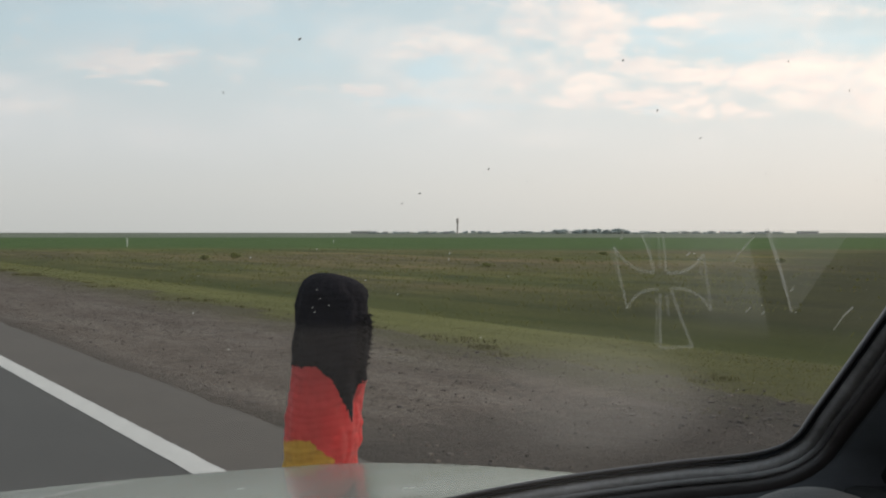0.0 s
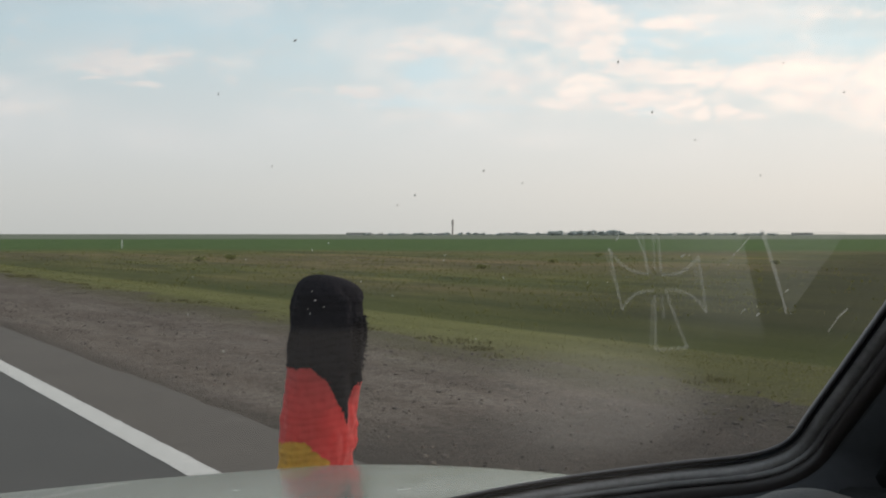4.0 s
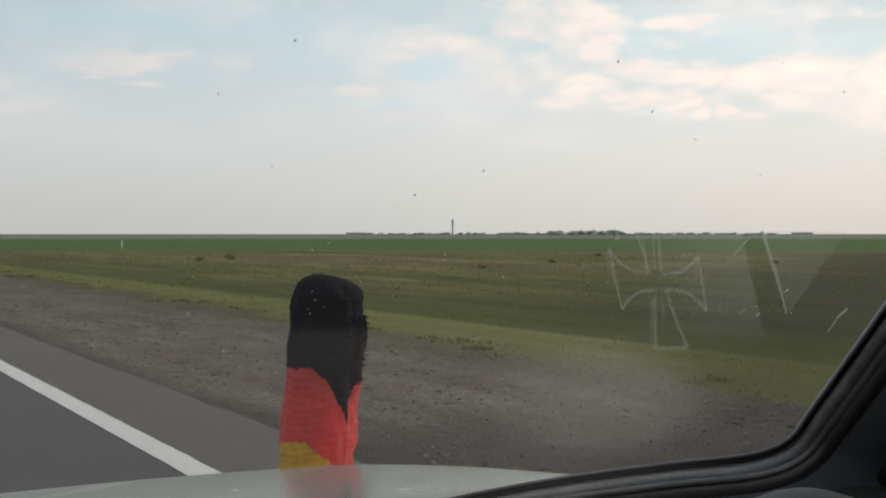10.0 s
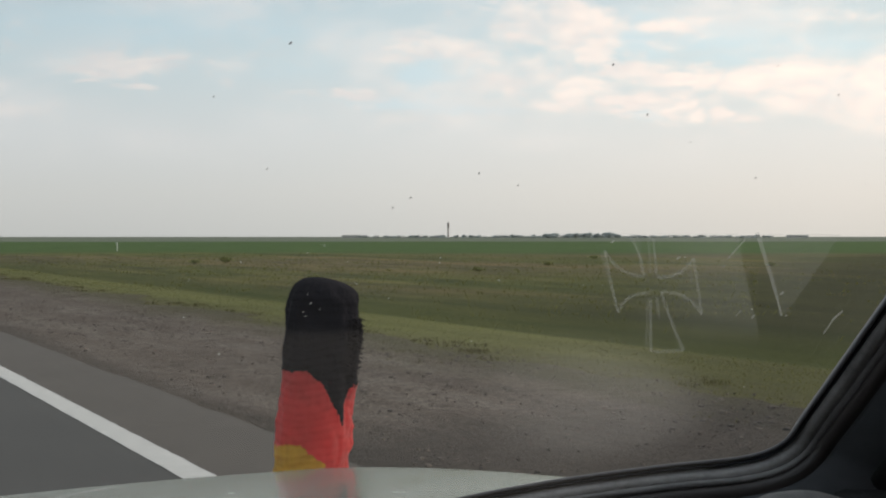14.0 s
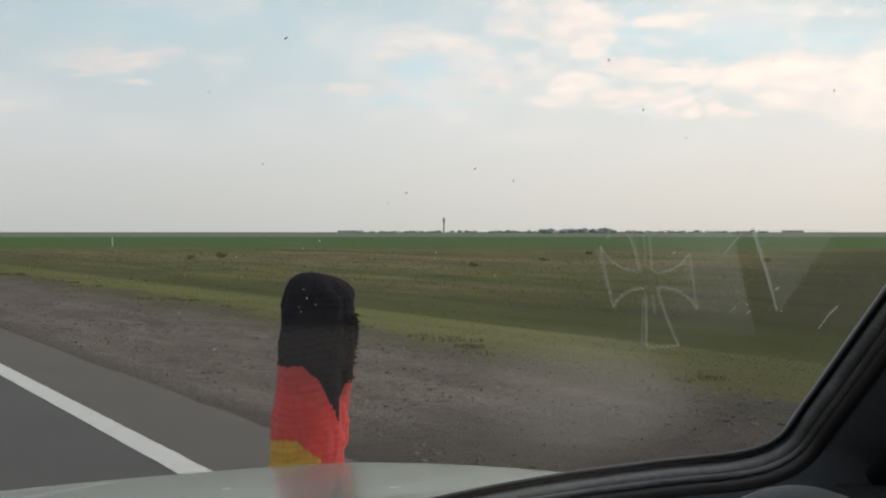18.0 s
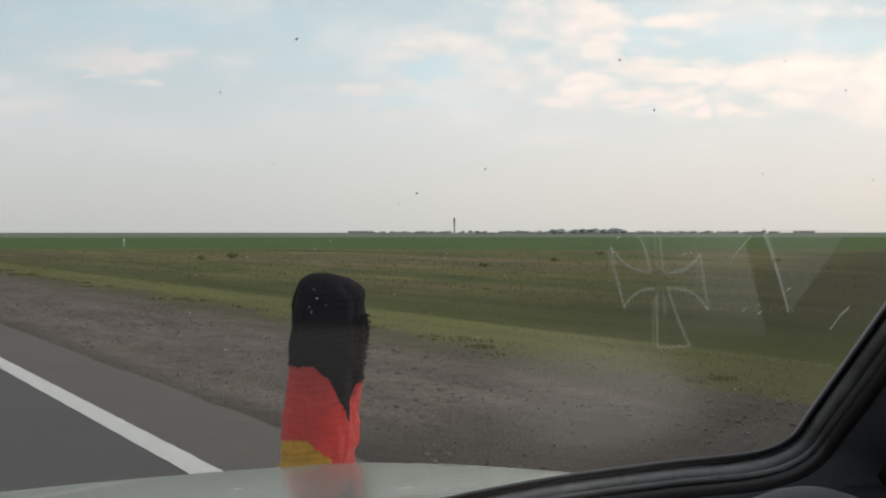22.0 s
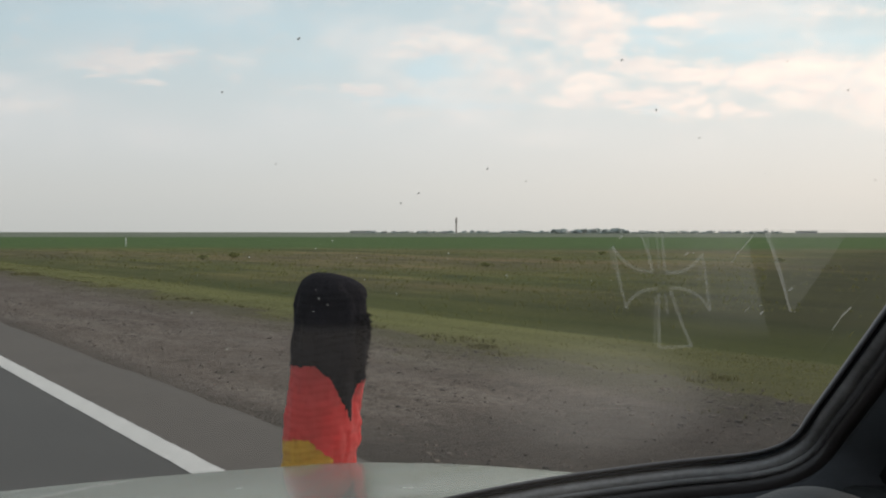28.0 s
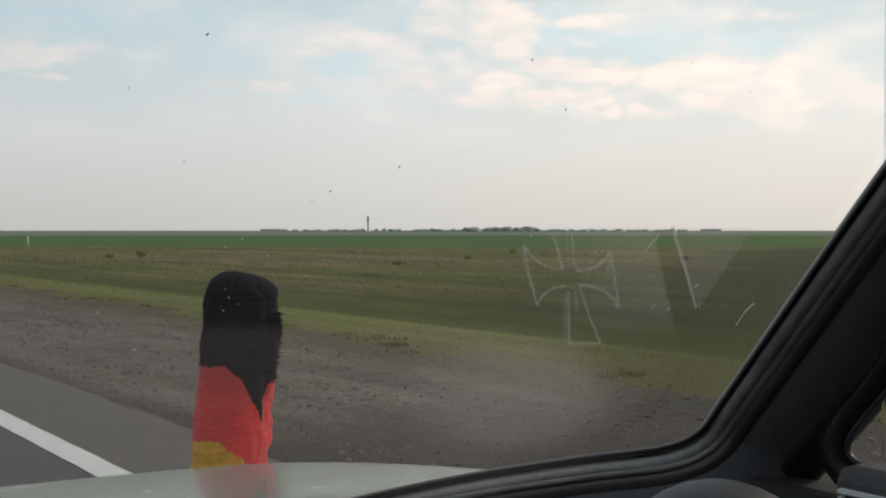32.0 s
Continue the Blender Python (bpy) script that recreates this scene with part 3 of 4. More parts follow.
def scatter_blades(name, label, mat, count, region, size, lean, width, seed, clump=1, keep=None):
    """Many grass blades in one object. region: x from, x to, y from, y to; nearer ground gets more of them."""
    rng = np.random.default_rng(seed)
    x0, x1, y0, y1 = region
    n = count
    y = y0 + (y1 - y0) * rng.random(n) ** 1.7
    x = x0 + (x1 - x0) * rng.random(n) ** 1.15
    if clump > 1:
        idx = rng.integers(0, max(1, n // clump), n)
        cx, cy = x[idx], y[idx]
        r = 0.05 + 0.16 * rng.random(n)
        a = rng.random(n) * 6.283
        x, y = cx + r * np.cos(a), cy + r * np.sin(a)
    if keep is not None:
        ok = np.array([keep(a, b) for a, b in zip(x, y)])
        x, y = x[ok], y[ok]
        n = len(x)
    z = np.array([ground_height(a, b) for a, b in zip(x, y)]) - 0.01
    dist = np.hypot(x, y)
    h = size * (0.45 + 0.9 * rng.random(n))
    wd = width * (0.6 + 0.8 * rng.random(n)) * np.maximum(1, dist / 22)
    turn = rng.random(n) * 6.283
    la, lr = rng.random(n) * 6.283, lean * h * rng.random(n)
    v = np.zeros((n, 5, 3))
    dx, dy = np.cos(turn) * wd / 2, np.sin(turn) * wd / 2
    for k, (f, s) in enumerate(((0, 1), (0, -1), (0.55, 0.7), (0.55, -0.7), (1, 0))):
        v[:, k, 0] = x + s * dx + f * f * lr * np.cos(la)
        v[:, k, 1] = y + s * dy + f * f * lr * np.sin(la)
        v[:, k, 2] = z + f * h
    base = np.arange(n)[:, None] * 5
    quads = (base + np.array([[0, 1, 3, 2]])).reshape(-1, 4)
    tris = (base + np.array([[2, 3, 4]])).reshape(-1, 3)
    me = bpy.data.meshes.new(name)
    me.from_pydata(v.reshape(-1, 3).tolist(), [], quads.tolist() + tris.tolist())
    me.materials.append(mat)
    ob = new(name, me)
    tagged(ob, label, "grass", kind="stuff")
    return ob


def verge_keep(x, y):
    return x > 7.9 + 0.9 * noise.noise(Vector((y * 0.35, 7, 0))) + 2.2 * noise.noise(Vector((x * 2.5, y * 2.0, 2))) and 4 < math.degrees(math.atan2(x, y)) < 64


def in_view(x, y):
    return 6 < math.degrees(math.atan2(x, y)) < 64


def thinning(x, y):
    """Blades stand out singly near the road only; farther off the sward closes."""
    # fewer blades nearby, so that the darkened ground colour shows
    if (y < 17 or y < 0.9 * x) and noise.noise(Vector((x * 0.6, y * 0.4, 31))) < 0.22:
        return False
    if x < 15 and noise.noise(Vector((x * 0.9, y * 0.3, 44))) < 0.1:
        return False
    return in_view(x, y) and noise.noise(Vector((x * 13.7, y * 11.3, 4))) * 0.9 + 0.5 > (math.hypot(x, y) - 14) / 110


scatter_blades("mown_grass", "short mown yellow-green grass on the verge", verge_grass, 40000, (6.9, 11.3, 3.5, 75), 0.028, 2.2, 0.012, 11, 4, verge_keep)
edge_weed = surface("edge_weed", (0.118, 0.112, 0.050), rough=0.75, vary=0.2, scale=0.5, random_tint=0.25, island=True, spec=0.2, translucent=0.3)
scatter_blades("edge_weeds", "scattered low weeds where the gravel meets the verge", edge_weed, 9000, (6.6, 8.8, 3, 60), 0.055, 1.1, 0.02, 15, 34,
               lambda x, y: in_view(x, y) and noise.noise(Vector((x * 0.5, y * 0.35, 9))) > 0.0)
scatter_blades("meadow_grass", "uncut olive-green grass in the meadow", wild_grass, 30000, (11.0, 60, 6, 110), 0.10, 1.5, 0.016, 12, 2, thinning)
scatter_blades("dry_meadow_grass", "dry straw-coloured grass stalks among the green", dry_grass, 2500, (14, 64, 10, 110), 0.12, 1.3, 0.013, 13, 3, thinning)


def build_stones():
    rng = random.Random(8)
    verts, faces = [], []
    for _ in range(6500):
        y = 2.5 + 40 * rng.random() ** 1.6
        x = 3.25 + 5.2 * rng.random()
        if not 4 < math.degrees(math.atan2(x, y)) < 64:
            continue
        r = 0.005 + 0.014 * rng.random() ** 4
        z = -0.028 - 0.018 * (x - 3.2) + r * 0.25
        b = len(verts)
        tilt = rng.random() * 6.28
        for k in range(5):
            a = tilt + k * 1.2566
            q = r * rng.uniform(0.7, 1.2)
            verts.append((x + q * math.cos(a), y + q * math.sin(a), z - r * 0.3))
        for k in range(5):
            a = tilt + k * 1.2566 + 0.2
            q = r * rng.uniform(0.35, 0.75)
            verts.append((x + q * math.cos(a), y + q * math.sin(a), z + r * rng.uniform(0.35, 0.7)))
        for k in range(5):
            m = (k + 1) % 5
            faces.append((b + k, b + m, b + 5 + m, b + 5 + k))
        faces.append(tuple(b + 5 + k for k in range(5)))
    for _ in range(2600):  # clods and flat stones pressed into the dust
        y = 2.5 + 34 * rng.random() ** 1.5
        x = 3.5 + 4.3 * rng.random()
        if noise.noise(Vector((x * 0.5, y * 0.22, 61))) < -0.1:
            continue
        r = 0.010 + 0.026 * rng.random() ** 3
        z = -0.028 - 0.018 * (x - 3.2)
        b, tilt = len(verts), rng.random() * 6.28
        for ring, rise in ((1.0, -0.2), (0.62, rng.uniform(0.2, 0.5))):
            for k in range(6):
                a = tilt + k * 1.0472
                q = r * ring * rng.uniform(0.7, 1.25)
                verts.append((x + q * math.cos(a), y + 1.4 * q * math.sin(a), z + r * rise))
        for k in range(6):
            m = (k + 1) % 6
            faces.append((b + k, b + m, b + 6 + m, b + 6 + k))
        faces.append(tuple(b + 6 + k for k in range(6)))
    ob = new("loose_stones", mesh_of("loose_stones", verts, faces, stone_mat))
    tagged(ob, "small loose grey stones scattered over the gravel shoulder", "stones", kind="stuff")


build_stones()


def leafy_mesh(name, mat, count, radii, leaf, seed, hollow=0.45):
    """A crown of many small leaves with an uneven outline."""
    rng = random.Random(seed)
    lobes = [(rng.uniform(-0.5, 0.5), rng.uniform(-0.5, 0.5), rng.uniform(-0.35, 0.5), rng.uniform(0.4, 0.7)) for _ in range(7)]
    verts, faces = [], []
    for _ in range(count):
        lx, ly, lz, lr = rng.choice(lobes)
        while True:
            p = Vector((rng.uniform(-1, 1), rng.uniform(-1, 1), rng.uniform(-1, 1)))
            if hollow < p.length < 1:
                break
        c = Vector(((lx + p.x * lr) * radii[0], (ly + p.y * lr) * radii[1], (lz + p.z * lr) * radii[2]))
        a = Vector((rng.uniform(-1, 1), rng.uniform(-1, 1), rng.uniform(-1, 1))).normalized() * leaf * rng.uniform(0.6, 1.3)
        t = a.orthogonal().normalized() * a.length * 0.6
        b = len(verts)
        verts += [c - a, c + t, c + a, c - t]
        faces.append((b, b + 1, b + 2, b + 3))
    return mesh_of(name, verts, faces, mat)


def build_weeds():
    """Dark weed clumps that stand out of the grass."""
    rng = random.Random(21)
    base = thing("weed_clump", "dark green weed clump standing in the meadow grass", "weed", "weeds in the meadow")
    part("stem", lathe_mesh("weed_stem", [(0.02, 0), (0.014, 0.25), (0.005, 0.5)], bark, 6), base)
    part("leaves", leafy_mesh("weed_leaves", weed_leaf, 420, (0.42, 0.42, 0.27), 0.05, 3, 0.2), base, m=pose(0, 0, 0.28))
    spots = [(24, 68, 1.1), (31, 46, 0.8), (40, 52, 1.0), (27, 70, 1.2), (50, 44, 0.9), (55, 66, 1.1), (19, 40, 0.7)]
    for i, (x, y, s) in enumerate(spots):
        m = pose(x, y, ground_height(x, y) - 0.03, 0, 0, rng.uniform(0, 360))
        if i == 0:
            base.matrix_basis = m
            base.scale = (s, s, 0.6 * s)
        else:
            ob = copy_thing(base, m)
            ob.scale = (s, s, s * rng.uniform(0.5, 0.75))


build_weeds()


def marker_post(x, y):
    ob = thing("marker_post", "white-painted marker post standing in the meadow", "post", m=pose(x, y, ground_height(x, y) - 0.1))
    part("shaft", lathe_mesh("marker_shaft", [(0.06, 0), (0.06, 1.0), (0.055, 1.02)], post_white, 12), ob)
    part("cap", lathe_mesh("marker_cap", [(0.068, 1.0), (0.068, 1.06), (0.03, 1.1)], post_white, 12), ob)


marker_post(38.0, 135.0)

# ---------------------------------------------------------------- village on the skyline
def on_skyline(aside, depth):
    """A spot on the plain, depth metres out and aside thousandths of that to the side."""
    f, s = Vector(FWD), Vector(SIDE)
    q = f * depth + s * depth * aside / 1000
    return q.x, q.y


def water_tower():
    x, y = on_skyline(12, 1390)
    t = thing("water_tower", "slim dark rusty steel water tower above the village", "water tower", m=pose(x, y, -0.5))
    part("shaft", lathe_mesh("tower_shaft", [(1.3, 0), (1.05, 1.0), (0.95, 12.0), (1.0, 12.6)], tower_metal, 14), t)
    part("tank", lathe_mesh("tower_tank", [(1.0, 12.5), (1.45, 13.6), (1.5, 18.4), (1.0, 19.3), (0.2, 19.8)], tower_metal, 16), t)
    part("hatch", lathe_mesh("tower_hatch", [(0.35, 19.6), (0.35, 20.3), (0.1, 20.5)], tower_metal, 10), t)
    part("base_ring", lathe_mesh("tower_base", [(2.2, 0), (2.2, 0.7), (1.9, 0.9)], house_wall, 14), t)


water_tower()


def house_model(w, d, h, seed):
    ob = thing("village_house", "small single-storey village house with a pale wall and grey roof", "house", "houses of the village")
    part("wall", box_mesh("house_walls", (w, d, h), house_wall, centre=(0, 0, h / 2)), ob)
    e, r = 0.5, 2.4
    verts = [(-w / 2 - e, -d / 2 - e, h), (w / 2 + e, -d / 2 - e, h), (w / 2 + e, d / 2 + e, h), (-w / 2 - e, d / 2 + e, h),
             (-w / 2 - e, 0, h + r), (w / 2 + e, 0, h + r)]
    roof = part("roof", mesh_of("house_roof", verts, [(0, 1, 5, 4), (2, 3, 4, 5), (0, 4, 3), (1, 2, 5), (3, 2, 1, 0)], house_roof), ob)
    part("chimney", box_mesh("house_chimney", (0.7, 0.7, 1.6), house_wall, centre=(w * 0.2, 0.6, h + r * 0.9)), roof)
    for i in range(3):
        part("window", box_mesh("house_window", (1.1, 0.12, 1.2), dark_pane, centre=(-w / 3 + i * w / 3, -d / 2 - 0.03, h * 0.55)), ob)
    return ob


def tree_model(seed, height):
    ob = thing("village_tree", "broad grey-green tree among the village houses", "tree", "trees of the village")
    trunk = part("trunk", lathe_mesh("tree_trunk", [(0.35, 0), (0.25, height * 0.3), (0.1, height * 0.7)], bark, 8), ob)
    for k in range(4):
        limb = lathe_mesh("tree_limb", [(0.14, 0), (0.05, height * 0.35)], bark, 6)
        part("limb", limb, trunk, m=pose(0, 0, height * (0.25 + 0.07 * k), 42, 0, 90 * k + 20))
    part("crown", leafy_mesh("tree_crown", hazed_leaf, 260, (height * 0.5, height * 0.5, height * 0.45), 0.8, seed, 0.1), ob, m=pose(0, 0, height * 0.42))
    return ob


def build_village():
    rng = random.Random(33)
    houses = [house_model(11, 8, 3.0, 1), house_model(15, 8, 3.2, 2), house_model(9, 7, 2.8, 3)]
    trees = [tree_model(5, 6.0), tree_model(6, 7.5), tree_model(7, 5.0)]
    used_h, used_t = set(), set()

    def put(kind, used, models, aside, depth, s=1.0):
        i = rng.randrange(3)
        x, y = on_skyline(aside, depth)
        m = pose(x, y, -0.4, 0, 0, rng.uniform(0, 360) if models is trees else -31.7 + rng.uniform(-25, 25))
        if i not in used:
            used.add(i)
            models[i].matrix_basis = m
            ob = models[i]
        else:
            ob = copy_thing(models[i], m)
        spread = rng.uniform(1.4, 2.3) if models is trees else 1.0
        ob.scale = (s * spread, s * spread, s)

    for k in range(30):
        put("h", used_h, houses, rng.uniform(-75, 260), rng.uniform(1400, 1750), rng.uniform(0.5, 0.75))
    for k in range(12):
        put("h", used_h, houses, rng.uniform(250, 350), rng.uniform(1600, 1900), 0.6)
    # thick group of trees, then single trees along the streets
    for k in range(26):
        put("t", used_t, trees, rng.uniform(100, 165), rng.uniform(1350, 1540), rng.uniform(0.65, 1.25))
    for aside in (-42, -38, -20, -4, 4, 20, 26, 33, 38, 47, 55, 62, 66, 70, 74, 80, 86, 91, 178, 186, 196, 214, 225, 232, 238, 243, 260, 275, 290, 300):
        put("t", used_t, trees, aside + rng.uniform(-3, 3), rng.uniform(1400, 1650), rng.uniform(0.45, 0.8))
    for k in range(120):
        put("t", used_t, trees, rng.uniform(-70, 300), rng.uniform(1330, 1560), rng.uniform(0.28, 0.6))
    for k, spot in enumerate((328, -75)):
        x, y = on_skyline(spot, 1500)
        barn = thing("barn", "long low grey barn on the edge of the village", "barn", m=pose(x, y, -0.4, 0, 0, -31.7))
        part("wall", box_mesh("barn_walls", (26, 10, 2.6), house_roof, centre=(0, 0, 1.3)), barn)
        part("roof", box_mesh("barn_roof", (27, 11.5, 1.2), house_roof, bevel=0.5, centre=(0, 0, 3.1)), barn)


build_village()

# ---------------------------------------------------------------- direction sign farther along the road
def lettering(text, size, mat, parent, x, z):
    cu = bpy.data.curves.new("lettering", "FONT")
    cu.body, cu.size, cu.extrude = text, size, 0.004
    tmp = bpy.data.objects.new("tmp", cu)
    scene.collection.objects.link(tmp)
    me = bpy.data.meshes.new_from_object(tmp)
    bpy.data.objects.remove(tmp)
    me.materials.clear()
    me.materials.append(mat)
    part("lettering", me, parent, m=pose(x, -0.062, z, 90, 0, 0))


def direction_sign():
    s = thing("direction_sign", "large blue road sign with white lettering on three steel posts", "road sign", m=pose(13, 420, -0.2, 0, 0, -14))
    for x in (-1.9, 0.1, 1.95):
        part("post", lathe_mesh("sign_post", [(0.06, -0.2), (0.06, 5.6)], post_steel, 10), s, m=pose(x, 0.1, 0))
    panel = part("panel", box_mesh("sign_panel", (5.0, 0.06, 4.3), sign_white, bevel=0.02, centre=(0, 0, 3.95)), s)
    for k in range(3):
        part("board", box_mesh("sign_board", (4.86, 0.03, 1.375), sign_blue, centre=(0, -0.04, 2.56 + 1.39 * k)), panel)
    lettering("АСТАНА", 0.62, sign_white, panel, -1.2, 5.2)
    lettering("ASTANA", 0.62, sign_white, panel, -1.2, 4.6)
    lettering("ИВАНГОРОД", 0.62, sign_white, panel, -1.2, 3.75)
    lettering("IVANGOROD", 0.62, sign_white, panel, -1.2, 3.15)
    lettering("510м", 0.42, sign_white, panel, -1.2, 2.05)
    part("arrow_shaft", box_mesh("arrow_up_shaft", (0.22, 0.012, 3.3), sign_white, centre=(-1.85, -0.064, 3.55)), panel)
    part("arrow_shaft", box_mesh("arrow_side_shaft", (3.3, 0.012, 0.2), sign_white, centre=(-0.15, -0.064, 2.72)), panel)
    bend = [(-1.78, 2.25), (-1.78, 2.66)] + [(-1.74 + 0.36 * (1 - math.cos(a)), 2.26 + 0.36 * math.sin(a)) for a in (0.5 * math.pi * (1 - k / 6) for k in range(7))]
    verts = [(x, -0.071, z) for x, z in bend] + [(x, -0.057, z) for x, z in bend]
    n = len(bend)
    faces = [tuple(range(n))[::-1], tuple(range(n, 2 * n))] + [(k, (k + 1) % n, n + (k + 1) % n, n + k) for k in range(n)]
    part("arrow_bend", mesh_of("arrow_bend", verts, faces, sign_white), panel)
    for name, pts in (("arrow_head", [(-2.15, 5.1), (-1.55, 5.1), (-1.85, 5.75)]), ("arrow_head", [(1.5, 2.42), (2.15, 2.72), (1.5, 3.02)])):
        verts = [(x, -0.072, z) for x, z in pts] + [(x, -0.056, z) for x, z in pts]
        part(name, mesh_of(name, verts, [(0, 1, 2), (5, 4, 3), (0, 3, 4, 1), (1, 4, 5, 2), (2, 5, 3, 0)], sign_white), panel)


direction_sign()

# ---------------------------------------------------------------- the car round the camera
CX = 0.2  # middle line of the car
car = thing("car", "pale grey-green car seen from its cabin, standing on the road", "car")


def bonnet_height(x, y):
    u = (x - CX) / 0.77
    z = 1.4 - (0.297 + 0.156 * (y - 1.1)) - 0.018 * u * u + 0.045 * max(0.0, y - 1.1) * max(0.0, 1.86 - y)
    return z


def build_bonnet():
    nx, ny = 60, 50
    verts, faces = [], []
    for j in range(ny + 1):
        t = j / ny
        for i in range(nx + 1):
            s = -1 + 2 * i / nx
            half = 0.77 - 0.03 * max(0, t - 0.5) * 2
            x = CX + half * s
            y = 1.0 + 1.0 * t - 0.10 * s * s * t
            roll = 0.10 * max(0, (abs(s) - 0.955) / 0.045) ** 2.4 + 0.12 * max(0, (t - 0.93) / 0.07) ** 2.2
            verts.append((x, y, bonnet_height(x, y) - roll))
    n = nx + 1
    faces = [(j * n + i, j * n + i + 1, (j + 1) * n + i + 1, (j + 1) * n + i) for j in range(ny) for i in range(nx)]
    part("bonnet", mesh_of("bonnet", verts, faces, car_paint, smooth=True), car, "pale grey-green glossy bonnet")


build_bonnet()


def build_body():
    for s in (-1, 1):
        x = CX + s * 0.80
        verts = []
        for y, top in ((1.95, 0.86), (1.5, 0.98), (1.0, 1.03)):
            verts += [(x - s * 0.04, y, top), (x + s * 0.04, y, top - 0.06), (x + s * 0.05, y, 0.45)]
        faces = [(k, k + 1, k + 4, k + 3) for k in (0, 1, 3, 4)]
        part("wing", mesh_of("wing", verts, faces, car_paint, smooth=True), car)
        part("door", box_mesh("door_skin", (0.05, 2.2, 0.62), car_paint, bevel=0.02, centre=(CX + s * 0.84, -0.15, 0.72)), car)
        part("rear_quarter", box_mesh("rear_quarter", (0.05, 0.85, 0.76), car_paint, bevel=0.02, centre=(CX + s * 0.815, -1.66, 0.83)), car)
        part("sill", box_mesh("sill", (0.1, 2.6, 0.12), black_trim, bevel=0.02, centre=(CX + s * 0.8, -0.1, 0.4)), car)
    part("grille", box_mesh("grille", (1.3, 0.08, 0.28), black_trim, bevel=0.03, centre=(CX, 1.95, 0.72)), car)
    part("bumper", box_mesh("bumper", (1.6, 0.2, 0.2), car_paint, bevel=0.06, centre=(CX, 2.0, 0.5)), car)
    part("roof", box_mesh("roof", (1.45, 2.3, 0.07), car_paint, bevel=0.03, centre=(CX, -0.95, 1.83)), car)
    part("headlining", box_mesh("headlining", (1.4, 2.2, 0.02), lining, centre=(CX, -0.95, 1.775)), car)
    part("cabin_floor", box_mesh("cabin_floor", (1.6, 3.0, 0.05), black_trim, centre=(CX, -0.5, 0.42)), car)
    part("bulkhead", box_mesh("bulkhead", (1.6, 0.04, 0.62), black_trim, centre=(CX, 0.99, 0.75)), car)
    part("tailgate", box_mesh("tailgate", (1.6, 0.06, 1.4), car_paint, bevel=0.02, centre=(CX, -2.08, 1.1)), car)
    for s in (-1, 1):
        for y in (-2.0, -0.85):
            part("side_pillar", box_mesh("side_pillar", (0.05, 0.14, 0.8), black_trim, bevel=0.015, centre=(CX + s * 0.74, y, 1.4)), car)
        part("window_rail", box_mesh("window_rail", (0.06, 2.1, 0.07), black_trim, bevel=0.015, centre=(CX + s * 0.71, -0.95, 1.75)), car)
        for y in (1.45, -1.3):
            wheel = part("wheel", lathe_mesh("wheel_hub", [(0.2, -0.09), (0.2, 0.07), (0.06, 0.09)], steel, 18), car, m=pose(CX + s * 0.76, y, 0.34, 0, 90 * s, 0))
            part("tyre", lathe_mesh("tyre", [(0.2, -0.1), (0.3, -0.11), (0.34, -0.08), (0.34, 0.08), (0.3, 0.11), (0.2, 0.1)], tyre_mat, 28), wheel)


build_body()

# windscreen: its lower edge bows forward, its sides lean back with the pillars
CORNER = Vector((0.816, 0.72, 1.199))
TOP = Vector((0.700, 0.17, 1.772))
LOWER = [Vector((CX, 1.0, 1.095)), Vector((0.42, 0.972, 1.112)), Vector((0.573, 0.92, 1.140)), Vector((0.661, 0.862, 1.161)), Vector((0.745, 0.79, 1.180)),
         CORNER + Vector((-0.016, 0.016, -0.007)), CORNER.lerp(TOP, 0.02) + Vector((0.004, -0.004, -0.001)), CORNER.lerp(TOP, 0.09) + Vector((0.004, -0.002, -0.003)), CORNER.lerp(TOP, 0.45), TOP]
EDGE = spline(LOWER, 16)
EDGE_L = [Vector((2 * CX - p.x, p.y, p.z)) for p in EDGE][::-1]
HEAD = Vector((CX, -0.2, 1.6))


def build_windscreen():
    verts, faces = [], []
    rows, cols = 24, 24
    low = EDGE[:81]
    for j in range(rows + 1):
        t = j / rows
        right = CORNER.lerp(TOP, t)
        for i in range(cols + 1):
            s = -1 + 2 * i / cols
            a = abs(s)
            k = low[int(round(a * 80))]
            x = CX + s * (right.x - CX)
            bow = (k.y - CORNER.y) * (1 - 0.6 * t)
            dip = (k.z - CORNER.z) * (1 - t)
            verts.append((x, right.y + bow + 0.004, right.z + dip))
    n = cols + 1
    faces = [(j * n + i, j * n + i + 1, (j + 1) * n + i + 1, (j + 1) * n + i) for j in range(rows) for i in range(cols)]
    screen = part("windscreen", mesh_of("windscreen", verts, faces, screen_glass, smooth=True), car, "slightly dusty windscreen with specks and a faded cross outline")
    screen.visible_shadow = False
    return screen


windscreen = build_windscreen()


def evened(path, step, passes):
    """The same line with even steps and its small wiggles rubbed out."""
    pts, want, run = [path[0].copy()], step, 0.0
    for a, b in zip(path, path[1:]):
        seg = (b - a).length
        while seg > 0 and run + seg >= want:
            pts.append(a.lerp(b, (want - run) / seg))
            want += step
        run += seg
    pts.append(path[-1].copy())
    for _ in range(passes):
        pts = [pts[0]] + [(p + q * 2 + r) / 4 for p, q, r in zip(pts, pts[1:], pts[2:])] + [pts[-1]]
    return pts


